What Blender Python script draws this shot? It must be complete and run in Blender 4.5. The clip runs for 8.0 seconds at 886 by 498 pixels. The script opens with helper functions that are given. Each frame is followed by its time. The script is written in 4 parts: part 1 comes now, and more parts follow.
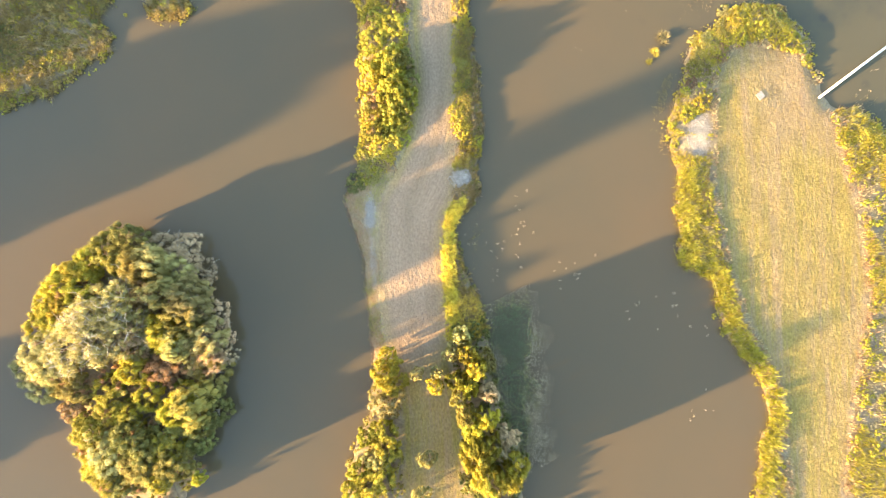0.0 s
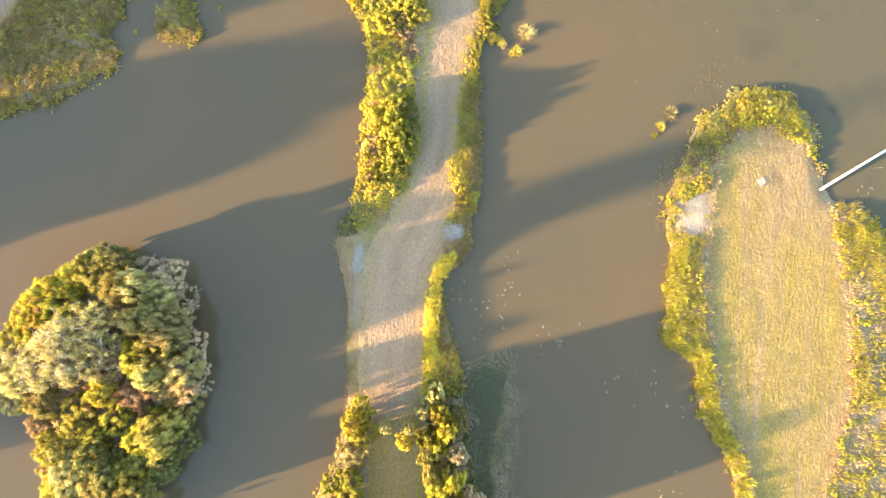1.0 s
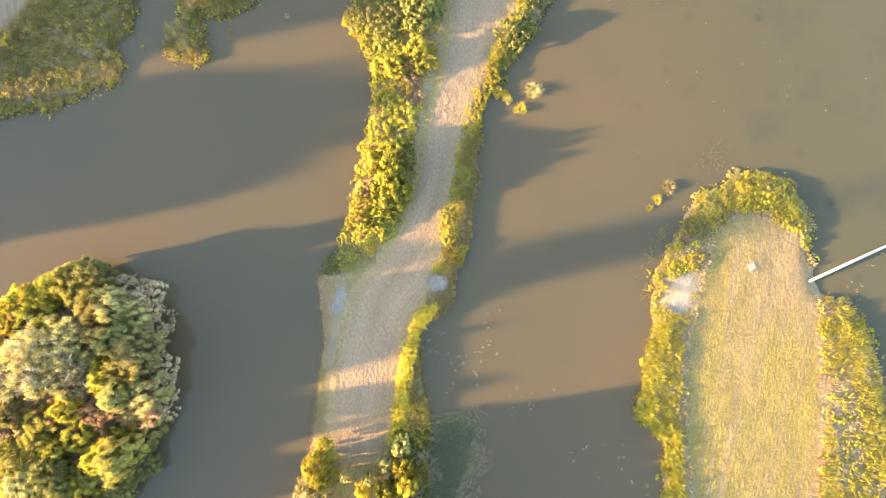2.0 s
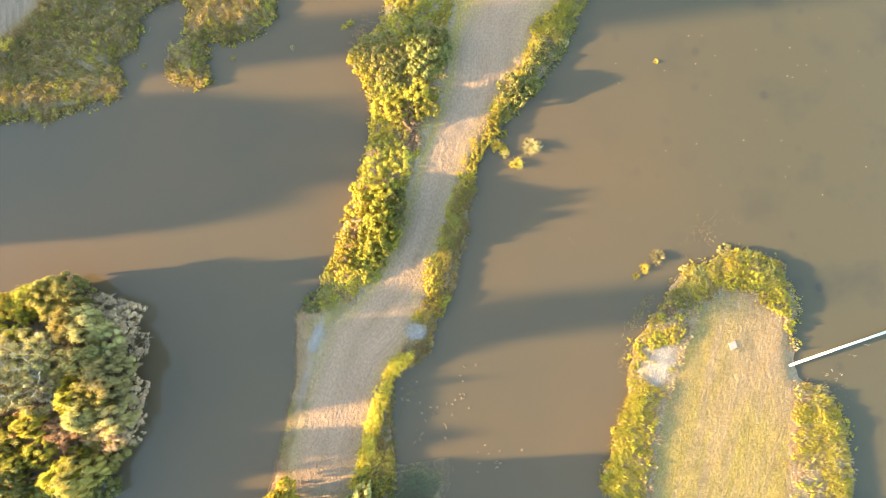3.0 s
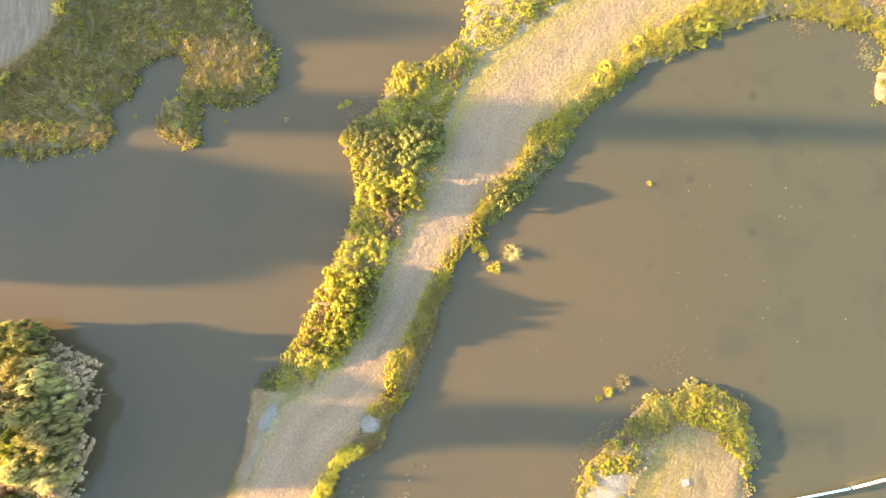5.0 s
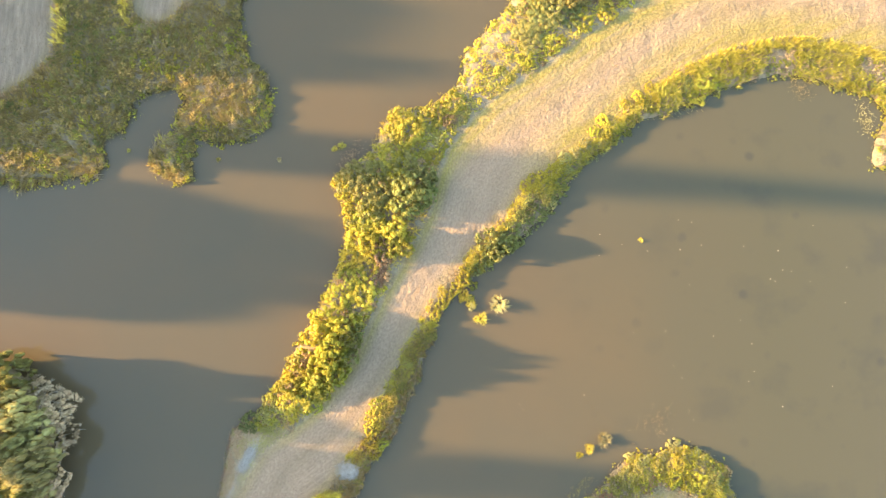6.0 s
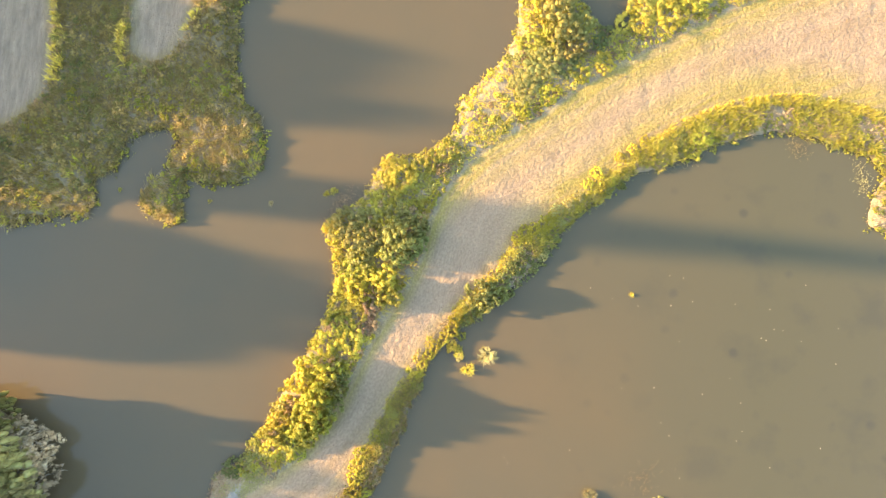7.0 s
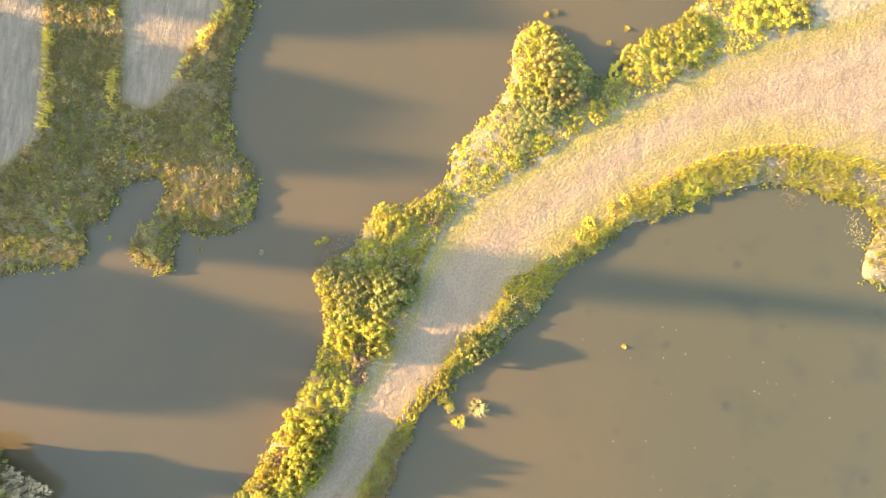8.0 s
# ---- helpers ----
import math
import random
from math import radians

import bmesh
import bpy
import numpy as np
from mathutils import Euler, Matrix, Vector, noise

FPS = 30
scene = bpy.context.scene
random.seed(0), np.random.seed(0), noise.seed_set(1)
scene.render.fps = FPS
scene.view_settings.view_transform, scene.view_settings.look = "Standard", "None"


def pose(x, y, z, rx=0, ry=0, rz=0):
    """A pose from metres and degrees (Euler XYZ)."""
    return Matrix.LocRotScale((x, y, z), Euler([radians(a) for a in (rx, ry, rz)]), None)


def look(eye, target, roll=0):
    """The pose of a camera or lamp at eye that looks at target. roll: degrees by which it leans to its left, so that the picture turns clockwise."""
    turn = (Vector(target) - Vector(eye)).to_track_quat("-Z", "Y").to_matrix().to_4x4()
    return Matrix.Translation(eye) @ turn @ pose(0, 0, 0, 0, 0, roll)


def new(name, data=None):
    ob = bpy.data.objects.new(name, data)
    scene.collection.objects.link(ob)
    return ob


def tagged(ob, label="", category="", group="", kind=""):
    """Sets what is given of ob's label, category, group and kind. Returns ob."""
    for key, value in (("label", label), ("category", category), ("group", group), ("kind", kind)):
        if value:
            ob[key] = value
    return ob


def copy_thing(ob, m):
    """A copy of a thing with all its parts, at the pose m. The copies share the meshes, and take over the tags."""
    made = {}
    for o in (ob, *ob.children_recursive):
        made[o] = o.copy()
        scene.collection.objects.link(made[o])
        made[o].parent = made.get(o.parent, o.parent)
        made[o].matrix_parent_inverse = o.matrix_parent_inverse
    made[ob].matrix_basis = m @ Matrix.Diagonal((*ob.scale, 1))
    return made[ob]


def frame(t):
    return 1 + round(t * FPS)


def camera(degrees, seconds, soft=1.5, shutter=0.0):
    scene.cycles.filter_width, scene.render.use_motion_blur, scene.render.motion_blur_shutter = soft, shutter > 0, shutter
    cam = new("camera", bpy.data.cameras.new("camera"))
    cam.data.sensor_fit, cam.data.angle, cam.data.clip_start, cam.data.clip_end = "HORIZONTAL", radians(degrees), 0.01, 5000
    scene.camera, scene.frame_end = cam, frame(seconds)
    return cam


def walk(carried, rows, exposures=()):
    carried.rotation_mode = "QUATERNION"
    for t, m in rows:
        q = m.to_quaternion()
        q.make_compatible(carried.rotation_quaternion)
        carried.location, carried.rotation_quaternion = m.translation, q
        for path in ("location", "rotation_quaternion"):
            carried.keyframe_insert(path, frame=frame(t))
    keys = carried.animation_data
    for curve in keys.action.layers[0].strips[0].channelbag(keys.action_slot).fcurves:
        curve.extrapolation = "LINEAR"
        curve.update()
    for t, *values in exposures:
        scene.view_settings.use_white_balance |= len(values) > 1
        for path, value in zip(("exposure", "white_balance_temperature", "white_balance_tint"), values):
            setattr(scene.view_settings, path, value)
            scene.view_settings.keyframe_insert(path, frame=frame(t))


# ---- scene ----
# ---- camera and walk ----
cam = camera(72.0, 8.0, soft=0.5)
ROWS = [
    (0.0, -0.000, -0.000, 60.836, 3.48, 0.20, -26.38),
    (0.5, 1.622, 2.163, 60.813, 3.53, 0.01, -23.47),
    (1.0, 3.188, 4.282, 60.768, 3.59, -0.18, -20.31),
    (1.5, 4.677, 6.391, 60.715, 3.65, -0.38, -17.10),
    (2.0, 6.076, 8.513, 60.664, 3.70, -0.56, -13.99),
    (2.5, 7.376, 10.667, 60.620, 3.73, -0.72, -11.09),
    (3.0, 8.571, 12.862, 60.588, 3.75, -0.86, -8.43),
    (3.5, 9.660, 15.106, 60.569, 3.75, -0.97, -6.06),
    (4.0, 10.644, 17.396, 60.560, 3.74, -1.06, -3.96),
    (4.5, 11.524, 19.731, 60.560, 3.72, -1.11, -2.11),
    (5.0, 12.306, 22.101, 60.565, 3.69, -1.13, -0.48),
    (5.5, 12.993, 24.496, 60.572, 3.66, -1.13, 0.93),
    (6.0, 13.590, 26.901, 60.576, 3.66, -1.11, 2.15),
    (6.5, 14.101, 29.303, 60.576, 3.69, -1.08, 3.16),
    (7.0, 14.527, 31.685, 60.569, 3.77, -1.03, 3.91),
    (7.5, 14.869, 34.029, 60.556, 3.91, -1.00, 4.33),
    (8.0, 15.124, 36.321, 60.539, 4.15, -0.98, 4.27),
]
EXPOSURE = 3.04
walk(cam, [(t, pose(*row)) for t, *row in ROWS], [(0.0, EXPOSURE), (8.0, EXPOSURE)])

# ---- sky and sun ----
SUN_HEIGHT, SHADOW_WAY = 9.4, -3.0  # degrees above the horizon; heading of the shadows from +x
world = bpy.data.worlds.new("evening_sky")
scene.world = world
world.use_nodes = True
wn = world.node_tree
sky = wn.nodes.new("ShaderNodeTexSky")
sky.sky_type, sky.sun_disc = "NISHITA", False
sky.sun_elevation, sky.sun_rotation = radians(SUN_HEIGHT), radians(270 - SHADOW_WAY)
sky.air_density, sky.dust_density, sky.ozone_density = 1.0, 1.2, 1.3
wn.links.new(sky.outputs[0], wn.nodes["Background"].inputs[0])
wn.nodes["Background"].inputs[1].default_value = 0.150
sun = new("sun", bpy.data.lights.new("sun", "SUN"))
sun.data.energy, sun.data.angle, sun.data.color = 4.7, radians(1.3), (1.0, 0.685, 0.31)
sw, sh = radians(SHADOW_WAY + 180), radians(SUN_HEIGHT)
sun.matrix_world = look((90 * math.cos(sw) * math.cos(sh), 90 * math.sin(sw) * math.cos(sh), 90 * math.sin(sh)), (0, 0, 0))


# ---- numeric helpers ----
def spline(points, closed=False, step=6):
    """Catmull-Rom curve through the plan points."""
    p = np.array(points, float)
    n = len(p)
    out = []
    for i in range(n if closed else n - 1):
        if closed:
            a, b, c, d = p[i - 1], p[i], p[(i + 1) % n], p[(i + 2) % n]
        else:
            a, b, c, d = p[max(i - 1, 0)], p[i], p[i + 1], p[min(i + 2, n - 1)]
        for k in range(step):
            t = k / step
            out.append(0.5 * (2 * b + (c - a) * t + (2 * a - 5 * b + 4 * c - d) * t * t + (3 * b - a - 3 * c + d) * t ** 3))
    if not closed:
        out.append(p[-1])
    return np.array(out)


def lattice(ix, iy, seed):
    h = (ix * 374761393 + iy * 668265263 + seed * 974711) & 0x7FFFFFFF
    h = ((h ^ (h >> 13)) * 1274126177) & 0x7FFFFFFF
    return ((h ^ (h >> 16)) & 0xFFFF) / 65535.0


def ripple(x, y, size, seed=0, octaves=3):
    """Smooth value noise from -1 to 1."""
    total, amp, norm = 0.0, 1.0, 0.0
    for o in range(octaves):
        u, v = np.asarray(x) / size * 2 ** o, np.asarray(y) / size * 2 ** o
        iu, iv = np.floor(u).astype(np.int64), np.floor(v).astype(np.int64)
        fu, fv = u - iu, v - iv
        fu, fv = fu * fu * (3 - 2 * fu), fv * fv * (3 - 2 * fv)
        s = seed + 17 * o
        low = lattice(iu, iv, s) * (1 - fu) + lattice(iu + 1, iv, s) * fu
        high = lattice(iu, iv + 1, s) * (1 - fu) + lattice(iu + 1, iv + 1, s) * fu
        total = total + amp * (2 * (low * (1 - fv) + high * fv) - 1)
        norm += amp
        amp *= 0.5
    return total / norm


def near(x, y, line, closed):
    """Distance from points to a polyline."""
    a = line
    b = np.roll(line, -1, axis=0) if closed else line[1:]
    a = a if closed else line[:-1]
    best = np.full(np.shape(x), 1e9)
    for (ax, ay), (bx, by) in zip(a, b):
        dx, dy = bx - ax, by - ay
        k = np.clip(((x - ax) * dx + (y - ay) * dy) / (dx * dx + dy * dy + 1e-9), 0, 1)
        best = np.minimum(best, (x - ax - k * dx) ** 2 + (y - ay - k * dy) ** 2)
    return np.sqrt(best)


def along(x, y, line):
    """Distance to a polyline and the way covered along it to the nearest point."""
    best, way, done = np.full(np.shape(x), 1e9), np.zeros(np.shape(x)), 0.0
    for (ax, ay), (bx, by) in zip(line[:-1], line[1:]):
        dx, dy = bx - ax, by - ay
        length = math.hypot(dx, dy) + 1e-9
        k = np.clip(((x - ax) * dx + (y - ay) * dy) / length ** 2, 0, 1)
        d = (x - ax - k * dx) ** 2 + (y - ay - k * dy) ** 2
        closer = d < best
        best, way = np.where(closer, d, best), np.where(closer, done + k * length, way)
        done += length
    return np.sqrt(best), way


def depth_in(x, y, ring):
    """Signed distance to a closed ring, positive inside."""
    inside = np.zeros(np.shape(x), bool)
    for (ax, ay), (bx, by) in zip(ring, np.roll(ring, -1, axis=0)):
        cross = (ay > y) != (by > y)
        inside ^= cross & (x < (bx - ax) * (y - ay) / (by - ay + 1e-12) + ax)
    d = near(x, y, ring, True)
    return np.where(inside, d, -d)


def ease(a, b, v):
    t = np.clip((v - a) / (b - a), 0, 1)
    return t * t * (3 - 2 * t)


def mesh_np(name, verts, faces, material, smooth=False):
    """A mesh from arrays; all faces have the same number of corners."""
    verts, faces = np.asarray(verts, np.float32), np.asarray(faces, np.int32)
    me = bpy.data.meshes.new(name)
    me.vertices.add(len(verts))
    me.vertices.foreach_set("co", verts.ravel())
    k = faces.shape[1]
    me.loops.add(faces.size)
    me.loops.foreach_set("vertex_index", faces.ravel())
    me.polygons.add(len(faces))
    me.polygons.foreach_set("loop_start", np.arange(0, faces.size, k, dtype=np.int32))
    me.polygons.foreach_set("use_smooth", np.full(len(faces), smooth))
    me.materials.append(material)
    me.update(calc_edges=True)
    me.validate()
    return me


def joined(pieces):
    """Joins (verts, faces) pairs."""
    vs, fs, n = [], [], 0
    for v, f in pieces:
        vs.append(v)
        fs.append(np.asarray(f) + n)
        n += len(v)
    return np.concatenate(vs), np.concatenate(fs)


# ---- materials ----
def nodes_of(name):
    m = bpy.data.materials.new(name)
    m.use_nodes = True
    t = m.node_tree
    return m, t, t.nodes["Principled BSDF"]


def add(t, kind, **inputs):
    n = t.nodes.new(kind)
    for key, value in inputs.items():
        n.inputs[key.replace("_", " ")].default_value = value
    return n


def ramp(t, source, stops):
    r = t.nodes.new("ShaderNodeValToRGB")
    e = r.color_ramp.elements
    while len(e) < len(stops):
        e.new(0.5)
    for slot, (at, colour) in zip(e, stops):
        slot.position, slot.color = at, (*colour, 1)
    t.links.new(source, r.inputs[0])
    return r


def mix(t, factor, a, b, blend="MIX"):
    n = t.nodes.new("ShaderNodeMix")
    n.data_type, n.blend_type = "RGBA", blend
    for slot, v in ((0, factor), (6, a), (7, b)):
        if isinstance(v, (int, float)):
            n.inputs[slot].default_value = v
        elif isinstance(v, tuple):
            n.inputs[slot].default_value = (*v, 1)
        else:
            t.links.new(v, n.inputs[slot])
    return n.outputs[2]


def grain(t, scale, detail=4, rough=0.6, stretch=None):
    """Noise in world metres; scale in cycles a metre."""
    g = t.nodes.new("ShaderNodeNewGeometry")
    n = add(t, "ShaderNodeTexNoise", Scale=scale, Detail=detail, Roughness=rough)
    if stretch:
        mp = t.nodes.new("ShaderNodeMapping")
        mp.inputs["Scale"].default_value = stretch
        t.links.new(g.outputs["Position"], mp.inputs[0])
        t.links.new(mp.outputs[0], n.inputs["Vector"])
    else:
        t.links.new(g.outputs["Position"], n.inputs["Vector"])
    return n.outputs["Fac"]


def leaf_material(name, dark, mid, light, glow=0.46):
    """Foliage: tint by leaf, by plant and by patch; some light passes through the leaves."""
    dark, mid, light = [(0.92 * c[0], 0.875 * c[1], 0.80 * c[2]) for c in (dark, mid, light)]
    m, t, b = nodes_of(name)
    g = t.nodes.new("ShaderNodeNewGeometry")
    o = t.nodes.new("ShaderNodeObjectInfo")
    low, high = [tuple(0.45 * p + 0.55 * q for p, q in zip(c, mid)) for c in (dark, light)]
    a = ramp(t, g.outputs["Random Per Island"], [(0.0, low), (0.5, mid), (1.0, high)])
    patch = ramp(t, grain(t, 0.7, 3), [(0.3, dark), (0.7, light)])
    c = mix(t, 0.35, a.outputs[0], patch.outputs[0])
    h = add(t, "ShaderNodeHueSaturation")
    mr = add(t, "ShaderNodeMapRange", To_Min=0.482, To_Max=0.508)
    t.links.new(o.outputs["Random"], mr.inputs[0])
    t.links.new(mr.outputs[0], h.inputs["Hue"])
    mv = add(t, "ShaderNodeMapRange", To_Min=0.7, To_Max=1.25)
    mul = t.nodes.new("ShaderNodeMath")
    mul.operation = "FRACT"
    k = t.nodes.new("ShaderNodeMath")
    k.operation = "MULTIPLY"
    k.inputs[1].default_value = 7.31
    t.links.new(o.outputs["Random"], k.inputs[0])
    t.links.new(k.outputs[0], mul.inputs[0])
    t.links.new(mul.outputs[0], mv.inputs[0])
    t.links.new(mv.outputs[0], h.inputs["Value"])
    t.links.new(c, h.inputs["Color"])
    t.links.new(h.outputs[0], b.inputs["Base Color"])
    b.inputs["Roughness"].default_value = 0.6
    b.inputs["Specular IOR Level"].default_value = 0.25
    tr = t.nodes.new("ShaderNodeBsdfTranslucent")
    t.links.new(h.outputs[0], tr.inputs[0])
    ms = t.nodes.new("ShaderNodeMixShader")
    ms.inputs[0].default_value = glow
    t.links.new(b.outputs[0], ms.inputs[1])
    t.links.new(tr.outputs[0], ms.inputs[2])
    t.links.new(ms.outputs[0], t.nodes["Material Output"].inputs[0])
    return m


LEAF = {
    "gold": leaf_material("gold_leaves", (0.32, 0.25, 0.03), (0.57, 0.52, 0.06), (0.72, 0.68, 0.14)),
    "lime": leaf_material("lime_leaves", (0.22, 0.22, 0.03), (0.44, 0.43, 0.06), (0.63, 0.60, 0.13)),
    "olive": leaf_material("olive_leaves", (0.20, 0.195, 0.055), (0.37, 0.35, 0.095), (0.52, 0.48, 0.17)),
    "green": leaf_material("green_leaves", (0.15, 0.16, 0.05), (0.26, 0.28, 0.085), (0.40, 0.41, 0.14)),
    "pale": leaf_material("pale_leaves", (0.34, 0.32, 0.12), (0.50, 0.49, 0.20), (0.66, 0.63, 0.32)),
    "silver": leaf_material("silver_leaves", (0.42, 0.33, 0.205), (0.62, 0.51, 0.345), (0.78, 0.67, 0.485)),
    "rust": leaf_material("rust_leaves", (0.28, 0.18, 0.10), (0.46, 0.32, 0.17), (0.64, 0.48, 0.27)),
    "reed": leaf_material("yellow_reeds", (0.50, 0.40, 0.06), (0.72, 0.62, 0.09), (0.84, 0.78, 0.20)),
    "sedge": leaf_material("sedge_blades", (0.23, 0.18, 0.055), (0.41, 0.325, 0.10), (0.56, 0.45, 0.175)),
    "straw": leaf_material("straw_blades", (0.31, 0.235, 0.13), (0.47, 0.375, 0.205), (0.61, 0.50, 0.29), 0.2),
    "weed": leaf_material("water_weed", (0.07, 0.10, 0.045), (0.12, 0.16, 0.07), (0.20, 0.24, 0.11), 0.2),
    "hay": leaf_material("hay_stubble", (0.21, 0.142, 0.088), (0.32, 0.220, 0.140), (0.42, 0.295, 0.190), 0.1),
    "cropped": leaf_material("cropped_grass", (0.20, 0.152, 0.042), (0.33, 0.255, 0.072), (0.43, 0.335, 0.11), 0.1),
    "turf": leaf_material("turf_blades", (0.24, 0.21, 0.08), (0.40, 0.35, 0.14), (0.54, 0.47, 0.22), 0.2),
}


def bark_material(name, dark, light):
    m, t, b = nodes_of(name)
    c = ramp(t, grain(t, 6.0, 5), [(0.3, dark), (0.7, light)])
    t.links.new(c.outputs[0], b.inputs["Base Color"])
    b.inputs["Roughness"].default_value = 0.85
    return m


def water_material():
    """Silty pond water: brown suspension under a smooth surface, with darker weed patches and round spots of weed below it."""
    m, t, b = nodes_of("silty_water")
    c = ramp(t, grain(t, 0.035, 4, 0.55), [(0.3, (0.086, 0.0710, 0.0430)), (0.7, (0.112, 0.0770, 0.0400))])
    g = t.nodes.new("ShaderNodeNewGeometry")
    at = t.nodes.new("ShaderNodeSeparateXYZ")
    t.links.new(g.outputs["Position"], at.inputs[0])
    east = add(t, "ShaderNodeMapRange", From_Min=22.0, From_Max=48.0)
    t.links.new(at.outputs[0], east.inputs[0])
    weed = ramp(t, grain(t, 0.2, 4, 0.55), [(0.54, (0, 0, 0)), (0.70, (0.4, 0.4, 0.4))])
    near_spot = add(t, "ShaderNodeTexVoronoi", Scale=0.36)
    warp = add(t, "ShaderNodeTexNoise", Scale=1.4, Detail=2)
    t.links.new(g.outputs["Position"], warp.inputs["Vector"])
    bent_at = mix(t, 0.3, g.outputs["Position"], warp.outputs["Color"], "ADD")
    t.links.new(bent_at, near_spot.inputs["Vector"])
    spot = ramp(t, near_spot.outputs["Distance"], [(0.09, (0.75, 0.75, 0.75)), (0.22, (0, 0, 0))])
    pick = ramp(t, near_spot.outputs["Color"], [(0.45, (0, 0, 0)), (0.75, (1, 1, 1))])
    spots = mix(t, 1.0, spot.outputs[0], pick.outputs[0], "MULTIPLY")
    both = mix(t, 1.0, weed.outputs[0], spots, "ADD")
    k = mix(t, 1.0, both, east.outputs[0], "MULTIPLY")
    olive = mix(t, east.outputs[0], c.outputs[0], (0.080, 0.0690, 0.0375))
    c2 = mix(t, k, olive, (0.050, 0.047, 0.034))
    t.links.new(c2, b.inputs["Base Color"])
    b.inputs["Roughness"].default_value = 0.05
    b.inputs["IOR"].default_value = 1.33
    b.inputs["Specular IOR Level"].default_value = 0.6
    bump = add(t, "ShaderNodeBump", Strength=0.015, Distance=0.05)
    t.links.new(grain(t, 2.2, 3), bump.inputs["Height"])
    t.links.new(bump.outputs[0], b.inputs["Normal"])
    return m


def land_material():
    """Mown hay stubble on the crown, greener rims, brown soil and weeds on the banks."""
    m, t, b = nodes_of("bank_soil_and_stubble")
    slot = {}
    for name in ("mown", "lane", "way", "rim", "bare", "gravel"):
        slot[name] = t.nodes.new("ShaderNodeAttribute")
        slot[name].attribute_name = name

    def swath(across, down, detail=5, rough=0.65):
        """Noise drawn out along the mowing direction."""
        v = t.nodes.new("ShaderNodeCombineXYZ")
        for k, (name, f) in enumerate((("lane", across), ("way", down))):
            f_node = add(t, "ShaderNodeMath")
            f_node.operation = "MULTIPLY"
            f_node.inputs[1].default_value = f
            t.links.new(slot[name].outputs["Fac"], f_node.inputs[0])
            t.links.new(f_node.outputs[0], v.inputs[k])
        n = add(t, "ShaderNodeTexNoise", Scale=1.0, Detail=detail, Roughness=rough)
        t.links.new(v.outputs[0], n.inputs["Vector"])
        return n.outputs["Fac"]

    fine, broad = swath(4.5, 3.0), swath(0.8, 0.05, 4)
    straw = ramp(t, fine, [(0.28, (0.198, 0.129, 0.075)), (0.5, (0.316, 0.213, 0.131)), (0.75, (0.425, 0.299, 0.190))])
    patch = ramp(t, swath(0.55, 0.1, 5), [(0.35, (0.250, 0.171, 0.105)), (0.65, (0.335, 0.235, 0.150))])
    dry = mix(t, 0.45, straw.outputs[0], patch.outputs[0])
    rows = ramp(t, broad, [(0.32, (0.86, 0.87, 0.84)), (0.5, (0.97, 0.97, 0.97)), (0.68, (1.05, 1.04, 1.04))])
    dry = mix(t, 1.0, dry, rows.outputs[0], "MULTIPLY")
    worn = ramp(t, swath(1.8, 0.35, 5), [(0.35, (0.19, 0.14, 0.095)), (0.6, (0.28, 0.208, 0.14)), (0.75, (0.36, 0.275, 0.18))])
    dry = mix(t, slot["bare"].outputs["Fac"], dry, worn.outputs[0])
    green = ramp(t, fine, [(0.3, (0.185, 0.138, 0.038)), (0.7, (0.355, 0.270, 0.080))])
    gp = ramp(t, swath(0.9, 0.07, 5), [(0.34, (0.3, 0.3, 0.3)), (0.55, (1, 1, 1))])
    gk = mix(t, 1.0, slot["rim"].outputs["Fac"], gp.outputs[0], "MULTIPLY")
    hay = mix(t, gk, dry, green.outputs[0])
    soil = ramp(t, grain(t, 2.5, 6, 0.65), [(0.3, (0.17, 0.13, 0.08)), (0.55, (0.30, 0.23, 0.14)), (0.8, (0.30, 0.27, 0.11))])
    out = mix(t, slot["mown"].outputs["Fac"], soil.outputs[0], hay)
    chips = ramp(t, grain(t, 5.0, 5, 0.7), [(0.3, (0.26, 0.22, 0.175)), (0.7, (0.40, 0.35, 0.29))])
    out = mix(t, slot["gravel"].outputs["Fac"], out, chips.outputs[0])
    t.links.new(out, b.inputs["Base Color"])
    b.inputs["Roughness"].default_value = 0.95
    b.inputs["Specular IOR Level"].default_value = 0.1
    bump = add(t, "ShaderNodeBump", Strength=1.0, Distance=0.14)
    both = mix(t, 0.4, grain(t, 2.8, 3, 0.6), swath(3.0, 1.2, 3, 0.6))
    t.links.new(both, bump.inputs["Height"])
    t.links.new(bump.outputs[0], b.inputs["Normal"])
    return m


def plain_material(name, low, high, rough=0.7, scale=3.0):
    m, t, b = nodes_of(name)
    c = ramp(t, grain(t, scale, 5), [(0.3, low), (0.7, high)])
    t.links.new(c.outputs[0], b.inputs["Base Color"])
    b.inputs["Roughness"].default_value = rough
    bump = add(t, "ShaderNodeBump", Strength=0.3, Distance=0.02)
    t.links.new(grain(t, scale * 4, 4), bump.inputs["Height"])
    t.links.new(bump.outputs[0], b.inputs["Normal"])
    return m


